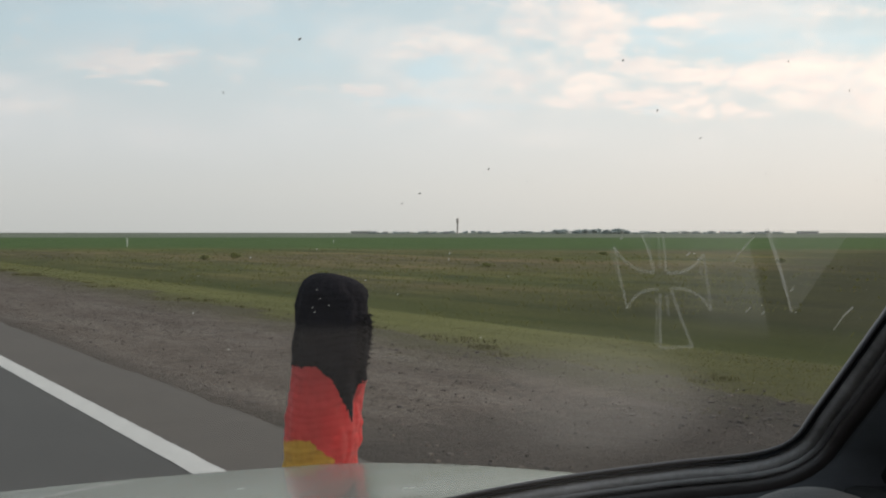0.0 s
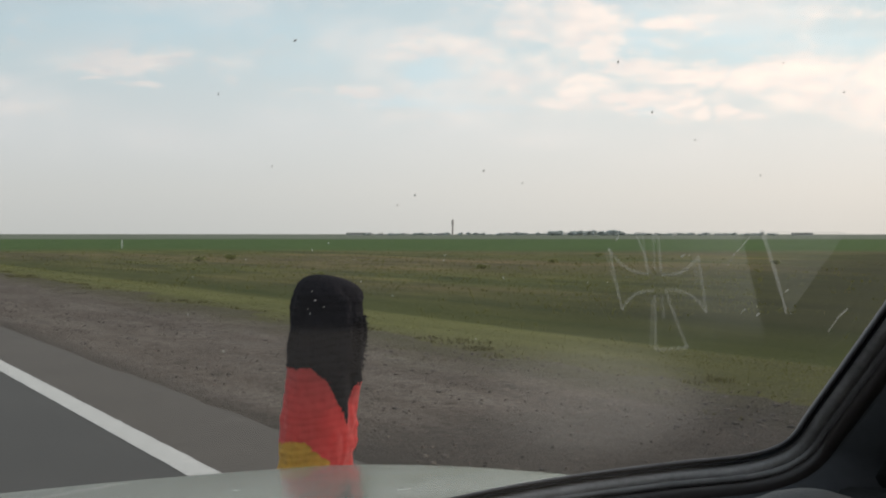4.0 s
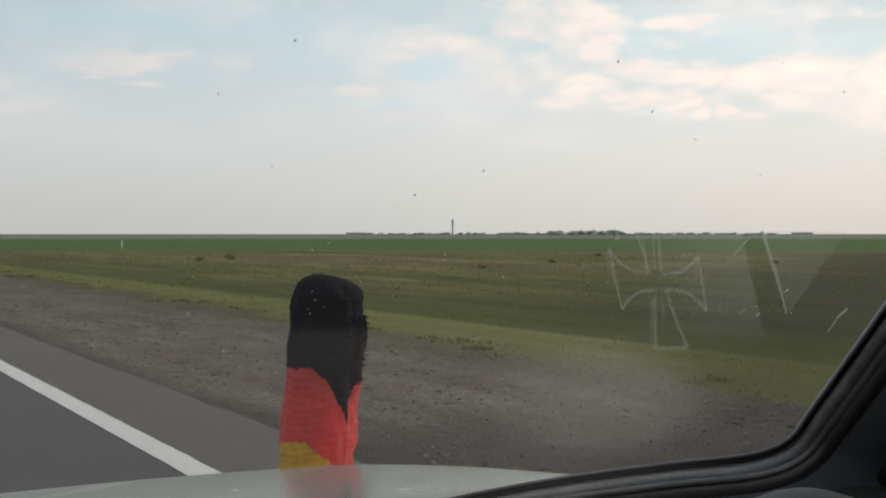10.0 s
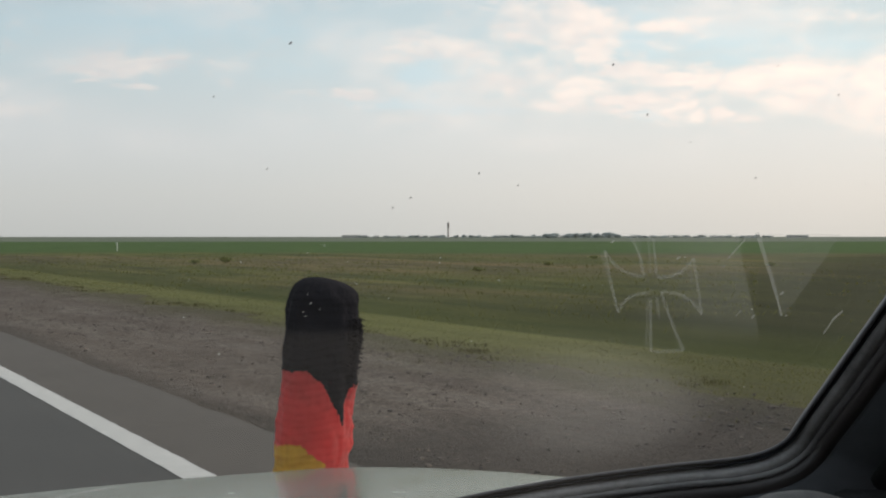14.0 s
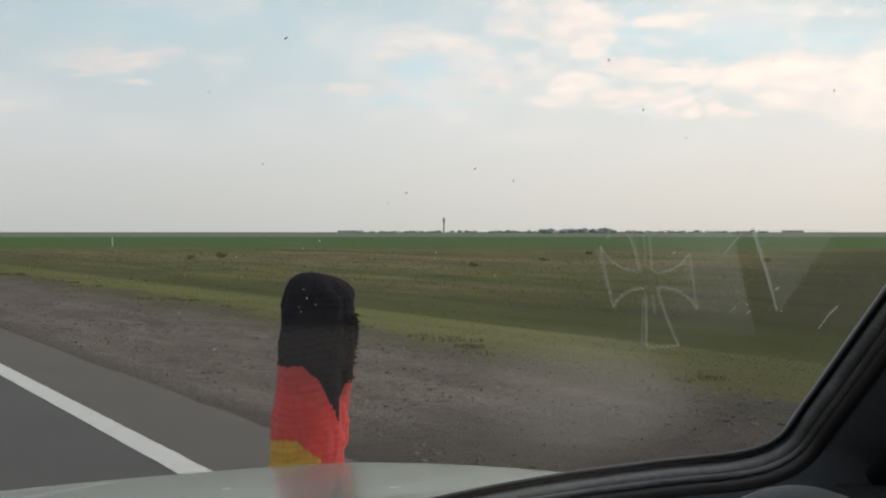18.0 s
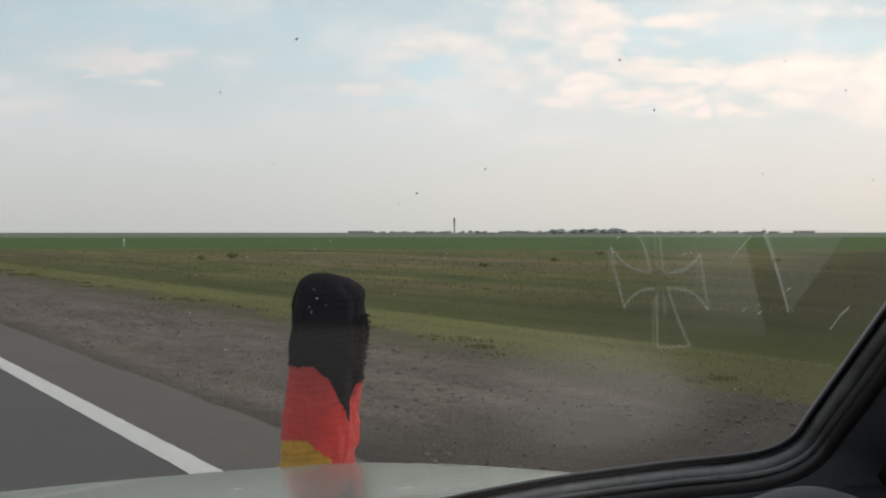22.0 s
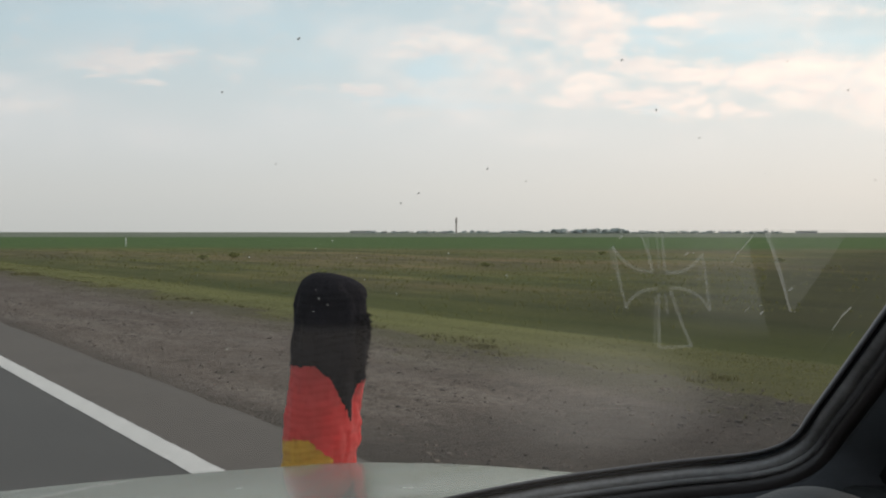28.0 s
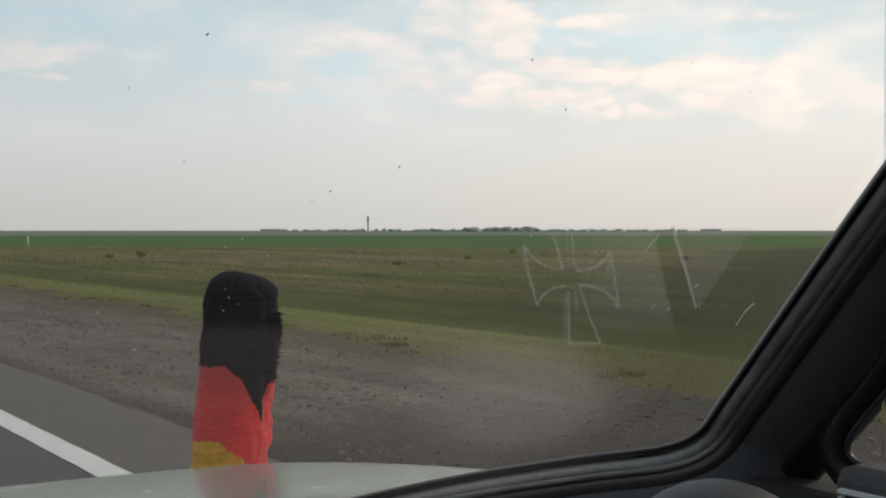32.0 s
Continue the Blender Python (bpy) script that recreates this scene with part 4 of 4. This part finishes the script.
RIM = evened(EDGE, 0.008, 2)
RIM_L = [Vector((2 * CX - p.x, p.y, p.z)) for p in RIM][::-1]
outer_lip = [(0.0, -0.006), (0.0, 0.0015), (0.0008, 0.0028), (0.0026, 0.0028), (0.0036, 0.0012), (0.0036, -0.006)]
inner_lip = [(0.0056, -0.006), (0.0056, 0.0012), (0.0060, 0.0020), (0.0064, 0.0020), (0.0068, 0.0008), (0.0068, -0.006)]
groove = [(0.0032, -0.006), (0.0032, -0.0022), (0.0060, -0.0022), (0.0060, -0.006)]
flat_band = [(0.0066, -0.010), (0.0066, -0.0035), (0.0190, 0.0058), (0.0190, -0.010)]
flat_upper = [(0.0066, -0.010), (0.0066, 0.0016), (0.0190, 0.0012), (0.0190, -0.010)]
bead_upper = [(0.0186, -0.004), (0.0188, 0.0008), (0.0200, 0.0014), (0.0222, 0.0016), (0.0244, 0.0014), (0.0256, 0.0008), (0.0256, -0.004)]
bead = [(0.0186, -0.004), (0.0188, 0.0050), (0.0200, 0.0068), (0.0222, 0.0076), (0.0244, 0.0066), (0.0256, 0.003), (0.0256, -0.004)]
slope = [(0.025, -0.012), (0.025, 0.004), (0.028, 0.0075), (0.033, 0.009), (0.040, 0.004), (0.052, -0.002), (0.062, -0.006), (0.064, -0.03), (0.025, -0.03)]
for rim, end in ((RIM, ""), (RIM_L, "_far")):
    lip = part("windscreen_seal", sweep_mesh("outer_lip" + end, rim, outer_lip, grey_rubber, HEAD), car, "dusty rubber seal")
    part("groove", sweep_mesh("seal_groove" + end, rim, groove, rubber, HEAD), lip)
    part("inner_lip", sweep_mesh("inner_lip" + end, rim, inner_lip, rubber, HEAD), lip)
    moulding = part("windscreen_frame", sweep_mesh("frame_slope" + end, rim, slope, satin_trim, HEAD), car, "satin brown-black moulding along the glass")
    part("flat_band", sweep_mesh("frame_band" + end, rim, flat_band, dull_trim, HEAD, upper=flat_upper), moulding)
    part("bead", sweep_mesh("frame_bead" + end, rim, bead, dull_bead, HEAD, upper=bead_upper), moulding)


def build_pillar():
    """The grey pillar cover, the black door frame behind it and the start of the side window."""
    path = [p for p in RIM if p.z > 1.172]
    prof = [(0.034, -0.004), (0.037, 0.005), (0.041, 0.007), (0.060, 0.006), (0.088, 0.001), (0.097, -0.004), (0.098, -0.03), (0.034, -0.03)]
    part("pillar_cover", sweep_mesh("pillar_cover", path, prof, grey_trim, HEAD), car, "dark grey padded pillar cover")
    prof = [(0.084, -0.014), (0.086, 0.003), (0.092, 0.005), (0.116, 0.004), (0.122, -0.002), (0.126, -0.03), (0.084, -0.04)]
    part("door_frame", sweep_mesh("door_frame", [CORNER.lerp(TOP, -0.55 + 1.55 * k / 40) for k in range(41)], prof, black_trim, HEAD), car)
    left_path = [Vector((2 * CX - p.x, p.y, p.z)) for p in path][::-1]
    prof = [(0.035, 0.0), (0.06, 0.014), (0.15, 0.01), (0.158, -0.03), (0.035, -0.03)]
    part("pillar_cover", sweep_mesh("pillar_cover_far", left_path, prof, grey_trim, HEAD), car)


build_pillar()


def build_dashboard():
    bm = bmesh.new()
    bmesh.ops.create_cube(bm, size=1)
    bmesh.ops.scale(bm, vec=(1.22, 0.46, 0.4), verts=bm.verts)
    bmesh.ops.bevel(bm, geom=bm.edges[:], offset=0.05, segments=4, affect="EDGES", profile=0.5)
    bmesh.ops.translate(bm, vec=(CX, 0.62, 0.88), verts=bm.verts)
    part("dashboard", bm_mesh("dashboard", bm, dash_grey, smooth=True), car, "grey plastic dashboard")
    bm = bmesh.new()
    bmesh.ops.create_uvsphere(bm, u_segments=28, v_segments=16, radius=1)
    bmesh.ops.scale(bm, vec=(0.070, 0.085, 0.08), verts=bm.verts)
    part("dashboard_end", bm_mesh("dashboard_end", bm, dash_grey, smooth=True), car, "rounded grey end of the dashboard", m=pose(0.666, 0.55, 1.130, 0, 0, 20))
    for s in (1, -1):
        card = part("door_card", box_mesh("door_card", (0.05, 1.56, 0.612), dash_grey, bevel=0.012, centre=(CX + s * 0.600, -0.25, 0.906)), car, "grey door card")
        pane = part("side_window", box_mesh("side_window", (0.004, 1.45, 0.55), screen_glass, centre=(CX + s * 0.64, -0.2, 1.47)), car, "clear side window")
        pane.visible_shadow = False
        part("window_seal", box_mesh("window_seal", (0.02, 1.5, 0.02), rubber, bevel=0.006, centre=(CX + s * 0.634, -0.25, 1.188)), card)


build_dashboard()


def build_window_frame():
    """Black frame round the front corner of the side window, rounded where it turns back."""
    turn = [(0.70, -0.02, 1.80), (0.80, 0.40, 1.395), (0.836, 0.520, 1.268), (0.840, 0.553, 1.230), (0.841, 0.563, 1.212), (0.841, 0.556, 1.201), (0.841, 0.52, 1.197), (0.841, 0.30, 1.197), (0.841, -0.9, 1.197)]
    line = evened(spline([Vector(p) for p in turn], 10), 0.008, 2)
    rim_profile = [(0.0, -0.01), (0.0, 0.001), (0.002, 0.003), (0.016, 0.0035), (0.018, 0.001), (0.018, -0.02), (0.0, -0.02)]
    lip_profile = [(-0.003, -0.004), (-0.003, 0.006), (-0.001, 0.008), (0.002, 0.008), (0.002, -0.004)]
    side = part("window_frame", sweep_mesh("side_window_frame", line, rim_profile, black_trim, HEAD), car, "black frame of the side window")
    part("lip", sweep_mesh("side_window_lip", line, lip_profile, rubber, HEAD), side)


build_window_frame()
part("kick_panel", box_mesh("kick_panel", (0.05, 0.30, 0.66), tyre_mat, bevel=0.01, centre=(0.862, 0.60, 0.84)), car)


def door_print():
    """White outlined mark on the top of the door card."""
    for k, (y0, y1, z0, z1) in enumerate(((0.52, 0.30, 1.195, 1.195), (0.52, 0.505, 1.189, 1.14))):
        verts = [(0.769, y0, z0), (0.769, y1, z1), (0.769, y1 + (0 if k == 0 else -0.003), z1 - (0.003 if k == 0 else 0)), (0.769, y0 + (0 if k == 0 else -0.003), z0 - (0.003 if k == 0 else 0))]
        verts += [(x + 0.008, y, z) for x, y, z in verts]
        faces = [(0, 1, 2, 3), (7, 6, 5, 4), (0, 4, 5, 1), (1, 5, 6, 2), (2, 6, 7, 3), (3, 7, 4, 0)]
        part("white_line", mesh_of("white_line", verts, faces, post_white), car)


door_print()

# cross outline, smears and specks on the glass
def on_glass(u, v, inside=0.004):
    """A spot on the windscreen in the direction u thousandths to the side and v up, seen from the head's usual place."""
    d = (Vector(FWD) + Vector(SIDE) * (u / 1000) + Vector((0, 0, v / 1000))).normalized()
    a = (TOP - CORNER).normalized()
    across = Vector((1, -0.35, 0)).normalized()
    normal = a.cross(across).normalized()
    k = (CORNER - EYE).dot(normal) / d.dot(normal)
    return EYE + d * (k - inside)


def ribbon(points, width):
    """A flat stroke on the glass; points in the direction units of on_glass."""
    verts, faces = [], []
    n = len(points)
    for i, (u, v) in enumerate(points):
        a, b = points[max(i - 1, 0)], points[min(i + 1, n - 1)]
        t = Vector((b[0] - a[0], b[1] - a[1])).normalized()
        w = width(i / (n - 1)) if callable(width) else width
        verts += [on_glass(u - t.y * w, v + t.x * w), on_glass(u + t.y * w, v - t.x * w)]
    faces = [(2 * i, 2 * i + 1, 2 * i + 3, 2 * i + 2) for i in range(n - 1)]
    return verts, faces


def strokes_mesh(name, strokes, mat):
    verts, faces = [], []
    for pts, w in strokes:
        v, f = ribbon(pts, w)
        b = len(verts)
        verts += v
        faces += [tuple(b + k for k in q) for q in f]
    return mesh_of(name, verts, faces, mat)


def bent(a, b, sag):
    """A stroke from a to b with a sideways bow."""
    out = []
    n = Vector((-(b[1] - a[1]), b[0] - a[0])).normalized()
    for k in range(9):
        t = k / 8
        s = sag * 4 * t * (1 - t)
        out.append((a[0] + (b[0] - a[0]) * t + n.x * s, a[1] + (b[1] - a[1]) * t + n.y * s))
    return out


def build_glass_marks():
    """The cross outline, with a weaker second edge, the long streak and the pale film beside it."""
    lines = [((153.3, -12.9), (165.5, -68.7), 0, 1.2),
             ((153.3, -12.9), (189.7, -36.1), -6, 1.5),
             ((165.5, -68.7), (194.0, -51.5), 6, 1.5),
             ((234.1, -19.4), (200.9, -36.5), 6, 1.5),
             ((234.1, -19.4), (241.6, -70.8), 0, 1.2),
             ((241.6, -70.8), (204.1, -50.7), -7, 1.5),
             ((194.9, -55.2), (195.5, -104.5), 0, 1.4),
             ((205.2, -51.5), (224.9, -103.0), -1, 1.5),
             ((195.5, -104.5), (224.9, -103.0), 0, 1.4),
             ((178.4, -1.8), (189.7, -35.2), 1, 1.3),
             ((197.7, -1.8), (200.5, -34.8), 0, 1.2)]
    ghost = [((150.3, -14.7), (162.7, -58.4), 0, 1.0),
             ((184.2, -1.8), (187.2, -32.7), 0, 1.2),
             ((193.2, -1.8), (194.9, -32.7), 0, 1.0),
             ((231.3, -21.9), (232.2, -43.4), 0, 1.0),
             ((200.9, -55.2), (203.0, -75.5), 0, 1.4),
             ((192.3, -58.4), (191.4, -101.3), 0, 1.0)]
    for a, b, sag, w in lines:
        part("cross_stroke", strokes_mesh("cross_stroke", [(bent(a, b, sag), w)], cross_white), windscreen, "faded white line of a cross outline")
    for a, b, sag, w in ghost:
        part("faint_stroke", strokes_mesh("faint_stroke", [(bent(a, b, sag), w)], cross_ghost), windscreen)
    part("streak", strokes_mesh("long_streak", [(bent((291.3, 3.8), (314.1, -72.3), 1), lambda t: 2.2 - 1.0 * t)], smear), windscreen, "long pale wiper streak")
    for a, b, w in (((369.4, -67.4), (359.5, -76.6), 0.63), ((360.4, -76.2), (351.8, -88.4), 0.42), ((280.2, -3.1), (268.6, -16.4), 0.42), ((267.3, -17.2), (260.5, -28.0), 0.35),
                    ((277.0, -67.4), (272.1, -72.3), 0.35), ((221.9, -18.1), (218.5, -21.1), 0.56), ((161.9, -3.5), (158.9, -6.1), 0.56), ((315.8, -50.2), (312.4, -53.0), 0.63), ((289.6, -71.3), (286.6, -74.3), 0.56)):
        part("scratch", strokes_mesh("short_scratch", [(bent(a, b, 0), w)], scratch_white), windscreen)
    # pale film: one sheet up to a sharp edge, another beside the long streak
    part("dust_film", mesh_of("middle_film", [on_glass(u, v, 0.0038) for u, v in ((295.2, 2.5), (367.7, 2.5), (344.5, -32.7), (316.6, -71.7), (308.1, -43.4))], [tuple(range(5))], film_thick), windscreen)


build_glass_marks()


def fading_film(name, cover, colour, shape):
    """A pale film that thins out towards its rim; shape builds how much of it there is from the net and the sheet's own
    0 to 1 coordinates.
    """
    mat = bpy.data.materials.new(name)
    net = Net(nodes_of(mat))
    out = net.add("ShaderNodeOutputMaterial")
    co = net.add("ShaderNodeTexCoord").outputs["UV"]
    parts = net.add("ShaderNodeSeparateXYZ")
    net.link(co, parts.inputs[0])
    fade = net.math("MULTIPLY", shape(net, co, parts), net.math("ADD", 0.6, net.math("MULTIPLY", net.noise(co, 5.0, 4, 0.55), 0.8)))
    # pale scattering layer that all these films share
    dust = net.add("ShaderNodeBsdfTranslucent")
    dust.inputs[0].default_value = (*colour, 1)
    clear_part = net.add("ShaderNodeBsdfTransparent")
    m = net.add("ShaderNodeMixShader")
    net.link(net.math("MULTIPLY", fade, cover), m.inputs[0])
    net.link(clear_part.outputs[0], m.inputs[1])
    net.link(dust.outputs[0], m.inputs[2])
    net.link(m.outputs[0], out.inputs[0])
    return mat


def film_sheet(name, u0, u1, v0, v1, inside, mat, label):
    """A sheet on the glass, with its own coordinates from 0 to 1."""
    n = 12
    verts = [on_glass(u0 + (u1 - u0) * i / n, v0 + (v1 - v0) * j / n, inside) for j in range(n + 1) for i in range(n + 1)]
    faces = [(j * (n + 1) + i, j * (n + 1) + i + 1, (j + 1) * (n + 1) + i + 1, (j + 1) * (n + 1) + i) for j in range(n) for i in range(n)]
    me = mesh_of(name, verts, faces, mat)
    uv = me.uv_layers.new(name="patch")
    for loop in me.loops:
        k = loop.vertex_index
        uv.data[loop.index].uv = ((k % (n + 1)) / n, (k // (n + 1)) / n)
    part("dust_patch", me, windscreen, label).visible_shadow = False


def film_edge():
    """Pale film that ends sharply along one edge and thins out away from it."""
    edge = [(274.2, 2.9), (275.9, -11.2), (279.1, -26.2), (286.6, -58.4), (292.6, -84.1), (296.9, -105.6)]
    n, rows = 8, len(edge)
    verts = [on_glass(u - 150 * (1 - i / n), v, 0.0034) for u, v in edge for i in range(n + 1)]
    faces = [(j * (n + 1) + i, j * (n + 1) + i + 1, (j + 1) * (n + 1) + i + 1, (j + 1) * (n + 1) + i) for j in range(rows - 1) for i in range(n)]

    def one_sided(net, co, parts):
        return net.math("MULTIPLY", net.smooth(parts.outputs[0], 0.1, 1.0), net.smooth(parts.outputs[1], 1.0, 0.6))

    me = mesh_of("film_edge", verts, faces, fading_film("edge_film", 0.075, (0.6, 0.6, 0.55), one_sided))
    uv = me.uv_layers.new(name="patch")
    for loop in me.loops:
        k = loop.vertex_index
        uv.data[loop.index].uv = ((k % (n + 1)) / n, (k // (n + 1)) / (rows - 1))
    part("dust_film", me, windscreen).visible_shadow = False


film_edge()


def build_dash_glare():
    """The dashboard's reflection, painted as a pale patch low on the glass that fades out at its rim, and as a thin
    veil along the glass's foot.
    """
    def patch(net, co, parts):
        away = net.vmath("LENGTH", net.vmath("MULTIPLY", net.vmath("SUBTRACT", co, (0.5, 0.5, 0.0)), (2.0, 2.0, 0.0)))
        return net.math("MULTIPLY", net.smooth(away, 1.0, 0.5), net.smooth(parts.outputs[0], 0.02, 0.6))

    def veil_of(net, co, parts):
        return net.math("MULTIPLY", net.smooth(parts.outputs[1], 1.0, 0.92), net.smooth(parts.outputs[0], 1.0, 0.72))

    # both sheets imitate glare from the dashboard top with a translucent film
    film_sheet("dust_patch", -20, 272, -212, -90, 0.005, fading_film("dust_patch", 0.105, (0.62, 0.58, 0.53), patch), "pale patch of dashboard glare on the glass")
    film_sheet("glare_veil", -420, 330, -250, -80, 0.0056, fading_film("glare_veil", 0.024, (0.64, 0.56, 0.48), veil_of), "thin veil of dashboard glare on the glass")


build_dash_glare()


def build_specks():
    rng = random.Random(77)
    dark = [(-130, 174), (-199, 126), (-151, 61), (40, 57), (75, 46), (161, 155), (310, 154), (365, 128), (192, 110), (290, 53), (390, 47), (-22, 35), (231, 85), (-38, 26)]
    light = [(-42, -56), (-78, -23), (5, -19), (58, -40), (152, -44), (134, -44), (226, -19), (266, -142), (287, -66), (318, -72), (-100, -8), (50, 8), (280, -136), (-115, -15), (-117, -72), (-112, -60), (-104, -66), (-115, -52), (-119, -68), (-175, -23), (-222, -39), (57, -39), (33, -95), (-195, -106), (-227, -73), (-71, -43), (4, -24)]
    for name, spots, mat, r in (("insect_speck", dark, speck_dark, 0.9), ("chip", light, speck_light, 0.46)):
        base = None
        for u, v in spots:
            q = on_glass(u, v, 0.004)
            s = r * rng.uniform(0.5, 1.0) / 1000
            turn = rng.uniform(20, 70)
            if base is None:
                bm = bmesh.new()
                bmesh.ops.create_icosphere(bm, subdivisions=1, radius=1)
                bmesh.ops.scale(bm, vec=(1.7, 0.5, 0.7), verts=bm.verts)
                base = bm_mesh(name, bm, mat, smooth=True)
            ob = part(name, base, windscreen)
            ob.matrix_basis = Matrix.Translation(q) @ pose(0, 0, 0, 0, -turn, -31.7) @ Matrix.Diagonal((s, s, s, 1))


build_specks()

# ---------------------------------------------------------------- wing mirror under its flag cover
def slump(t, c):
    """How far the top of the cover sinks on the windward side."""
    return 0.017 * max(0.0, (t - 0.62) / 0.38) ** 2 * max(0.0, 0.35 + 0.65 * c)


def build_cover():
    base = pose(0.943, 1.99, 0.80, 0, 0, -25.5)
    stalk = part("mirror_stalk", lathe_mesh("mirror_stalk", [(0.05, -0.1), (0.035, 0.0), (0.025, 0.1), (0.03, 0.45)], black_trim, 12), car, m=base)
    thing_ob = thing("flag_mirror_cover", "knitted black, red and gold cover pulled over a wing mirror", "mirror cover", m=base)
    nu, nv = 200, 260
    verts, fm, faces = [], [], []
    height = 0.525
    for j in range(nv + 1):
        t = j / nv
        z = height * t
        wide = 0.084 - 0.018 * t
        deep = 0.052 - 0.010 * t
        cap = max(0.0, (t - 0.89) / 0.11)
        k = math.sqrt(max(0.0, 1 - cap ** 3.0))
        lean = 0.030 * t - 0.006
        taper = 0.80 + 0.26 * t
        puffed = 0.010 * math.exp(-((t - 0.72) / 0.13) ** 2)
        for i in range(nu):
            a = 2 * math.pi * i / nu
            fold = 0.004 * noise.noise(Vector((math.cos(a) * 2.2, math.sin(a) * 2.2, z * 11))) + 0.0016 * noise.noise(Vector((math.cos(a) * 7, math.sin(a) * 7, z * 60)))
            fold += 0.0004 * math.sin(z * 430 + 2.5 * math.sin(a * 2) + 3 * noise.noise(Vector((a, 2, z * 20)))) + 0.0034 * noise.noise(Vector((a * 3, 6, z * 30)))
            c, s = math.cos(a), math.sin(a)
            c = math.copysign(abs(c) ** 0.85, c)
            drop = slump(t, c * k)
            if t > 0.1 and c > 0.1 and t < 0.62:
                fold += 0.013 * (c - 0.1) * noise.noise(Vector((a * 2.4, 8, z * 24)))
            fold += 0.007 * max(0.0, c) * max(0.0, noise.noise(Vector((1.5, a * 1.2, z * 22)))) * min(1, max(0, t - 0.55) * 6)
            verts.append((lean + (wide * (taper if c > 0 else 1.0) + fold + (puffed if c > 0 else 0.0) * abs(c)) * k * c, (deep + fold) * max(k, 0.02) * s, z - drop))
    for j in range(nv):
        for i in range(nu):
            k = (i + 1) % nu
            faces.append((j * nu + i, j * nu + k, (j + 1) * nu + k, (j + 1) * nu + i))
            a = 2 * math.pi * (i + 0.5) / nu
            z = height * (j + 0.5) / nv
            side = math.cos(a)
            wave = 0.006 * noise.noise(Vector((a * 2, 4, z * 8))) + 0.006 * noise.noise(Vector((a * 14, 1, z * 40)))
            strand = 0.010 * noise.noise(Vector((a * 26, 3, z * 6))) + 0.006 * noise.noise(Vector((a * 60, 5, z * 10)))
            fall = max(0.0, min(1.0, (side + 0.30) / 0.95))
            black_to = 0.338 + wave * 0.5 + strand * (0.15 + 0.6 * fall) - 0.104 * fall ** 1.5 + 0.07 * max(0, min(1, (side - 0.72) / 0.12))
            gold_to = 0.192 + wave - 0.07 * max(0, side + 0.25) - (0.2 if side > 0.28 else 0)
            fm.append(0 if z > black_to else (2 if z < gold_to else 1))
    faces.append(tuple(nv * nu + i for i in range(nu)))
    fm.append(0)
    part("sleeve", mesh_of("cover_sleeve", verts, faces, [knit_black, knit_red, knit_gold], smooth=True, face_mats=fm), thing_ob)
    # ragged tuft that the wind pulls out of the windward edge
    tuft = random.Random(12)
    verts, faces = [], []
    for _ in range(260):
        z = min(0.44, 0.405 + 0.05 * tuft.gauss(0, 0.6))
        a = tuft.uniform(-0.9, 0.5)
        t = z / height
        c = Vector((0.030 * t - 0.006 + (0.087 - 0.018 * t) * math.cos(a), (0.052 - 0.010 * t) * math.sin(a), z - slump(t, math.cos(a))))
        d = Vector((tuft.uniform(0.5, 1), tuft.uniform(-0.4, 0.3), tuft.uniform(-1.0, 0.35))).normalized() * tuft.uniform(0.005, 0.018)
        side = Vector((-d.z, 0, d.x)).normalized() * tuft.uniform(0.0008, 0.002)
        lift = Vector((0, -0.002, 0))
        b = len(verts)
        verts += [c - side, c + side, c + d * 0.6 + side * 0.8, c + d * 0.6 - side * 0.8, c + d, c + lift, c + d * 0.6 + lift]
        faces += [(b, b + 1, b + 2, b + 3), (b + 3, b + 2, b + 4), (b, b + 5, b + 6, b + 3), (b + 1, b + 5, b + 6, b + 2), (b + 3, b + 6, b + 4), (b + 2, b + 6, b + 4)]
    part("loose_tuft", mesh_of("cover_tuft", verts, faces, knit_black), thing_ob, "ragged black tuft pulled out by the wind")
    # frayed threads along the windward edge
    rng = random.Random(5)
    verts, faces = [], []
    for _ in range(420):
        z = rng.uniform(0.31, 0.455)
        t = z / height
        a = rng.uniform(-0.9, 0.9)
        c = Vector((0.030 * t - 0.006 + (0.084 - 0.018 * t) * math.cos(a) * (1 if t < 0.9 else 0.9), (0.052 - 0.010 * t) * math.sin(a), z - slump(t, math.cos(a))))
        d = Vector((rng.uniform(0.3, 1), rng.uniform(-0.4, 0.4), rng.uniform(-0.9, 0.7))).normalized() * rng.uniform(0.005, 0.014)
        side = d.cross(Vector((0, 1, 0))).normalized() * 0.0006
        b = len(verts)
        verts += [c - side, c + side, c + d]
        faces.append((b, b + 1, b + 2))
    fringe = part("frayed_threads", mesh_of("cover_threads", verts, faces, knit_black), thing_ob)
    fringe["kind"] = "stuff"


build_cover()
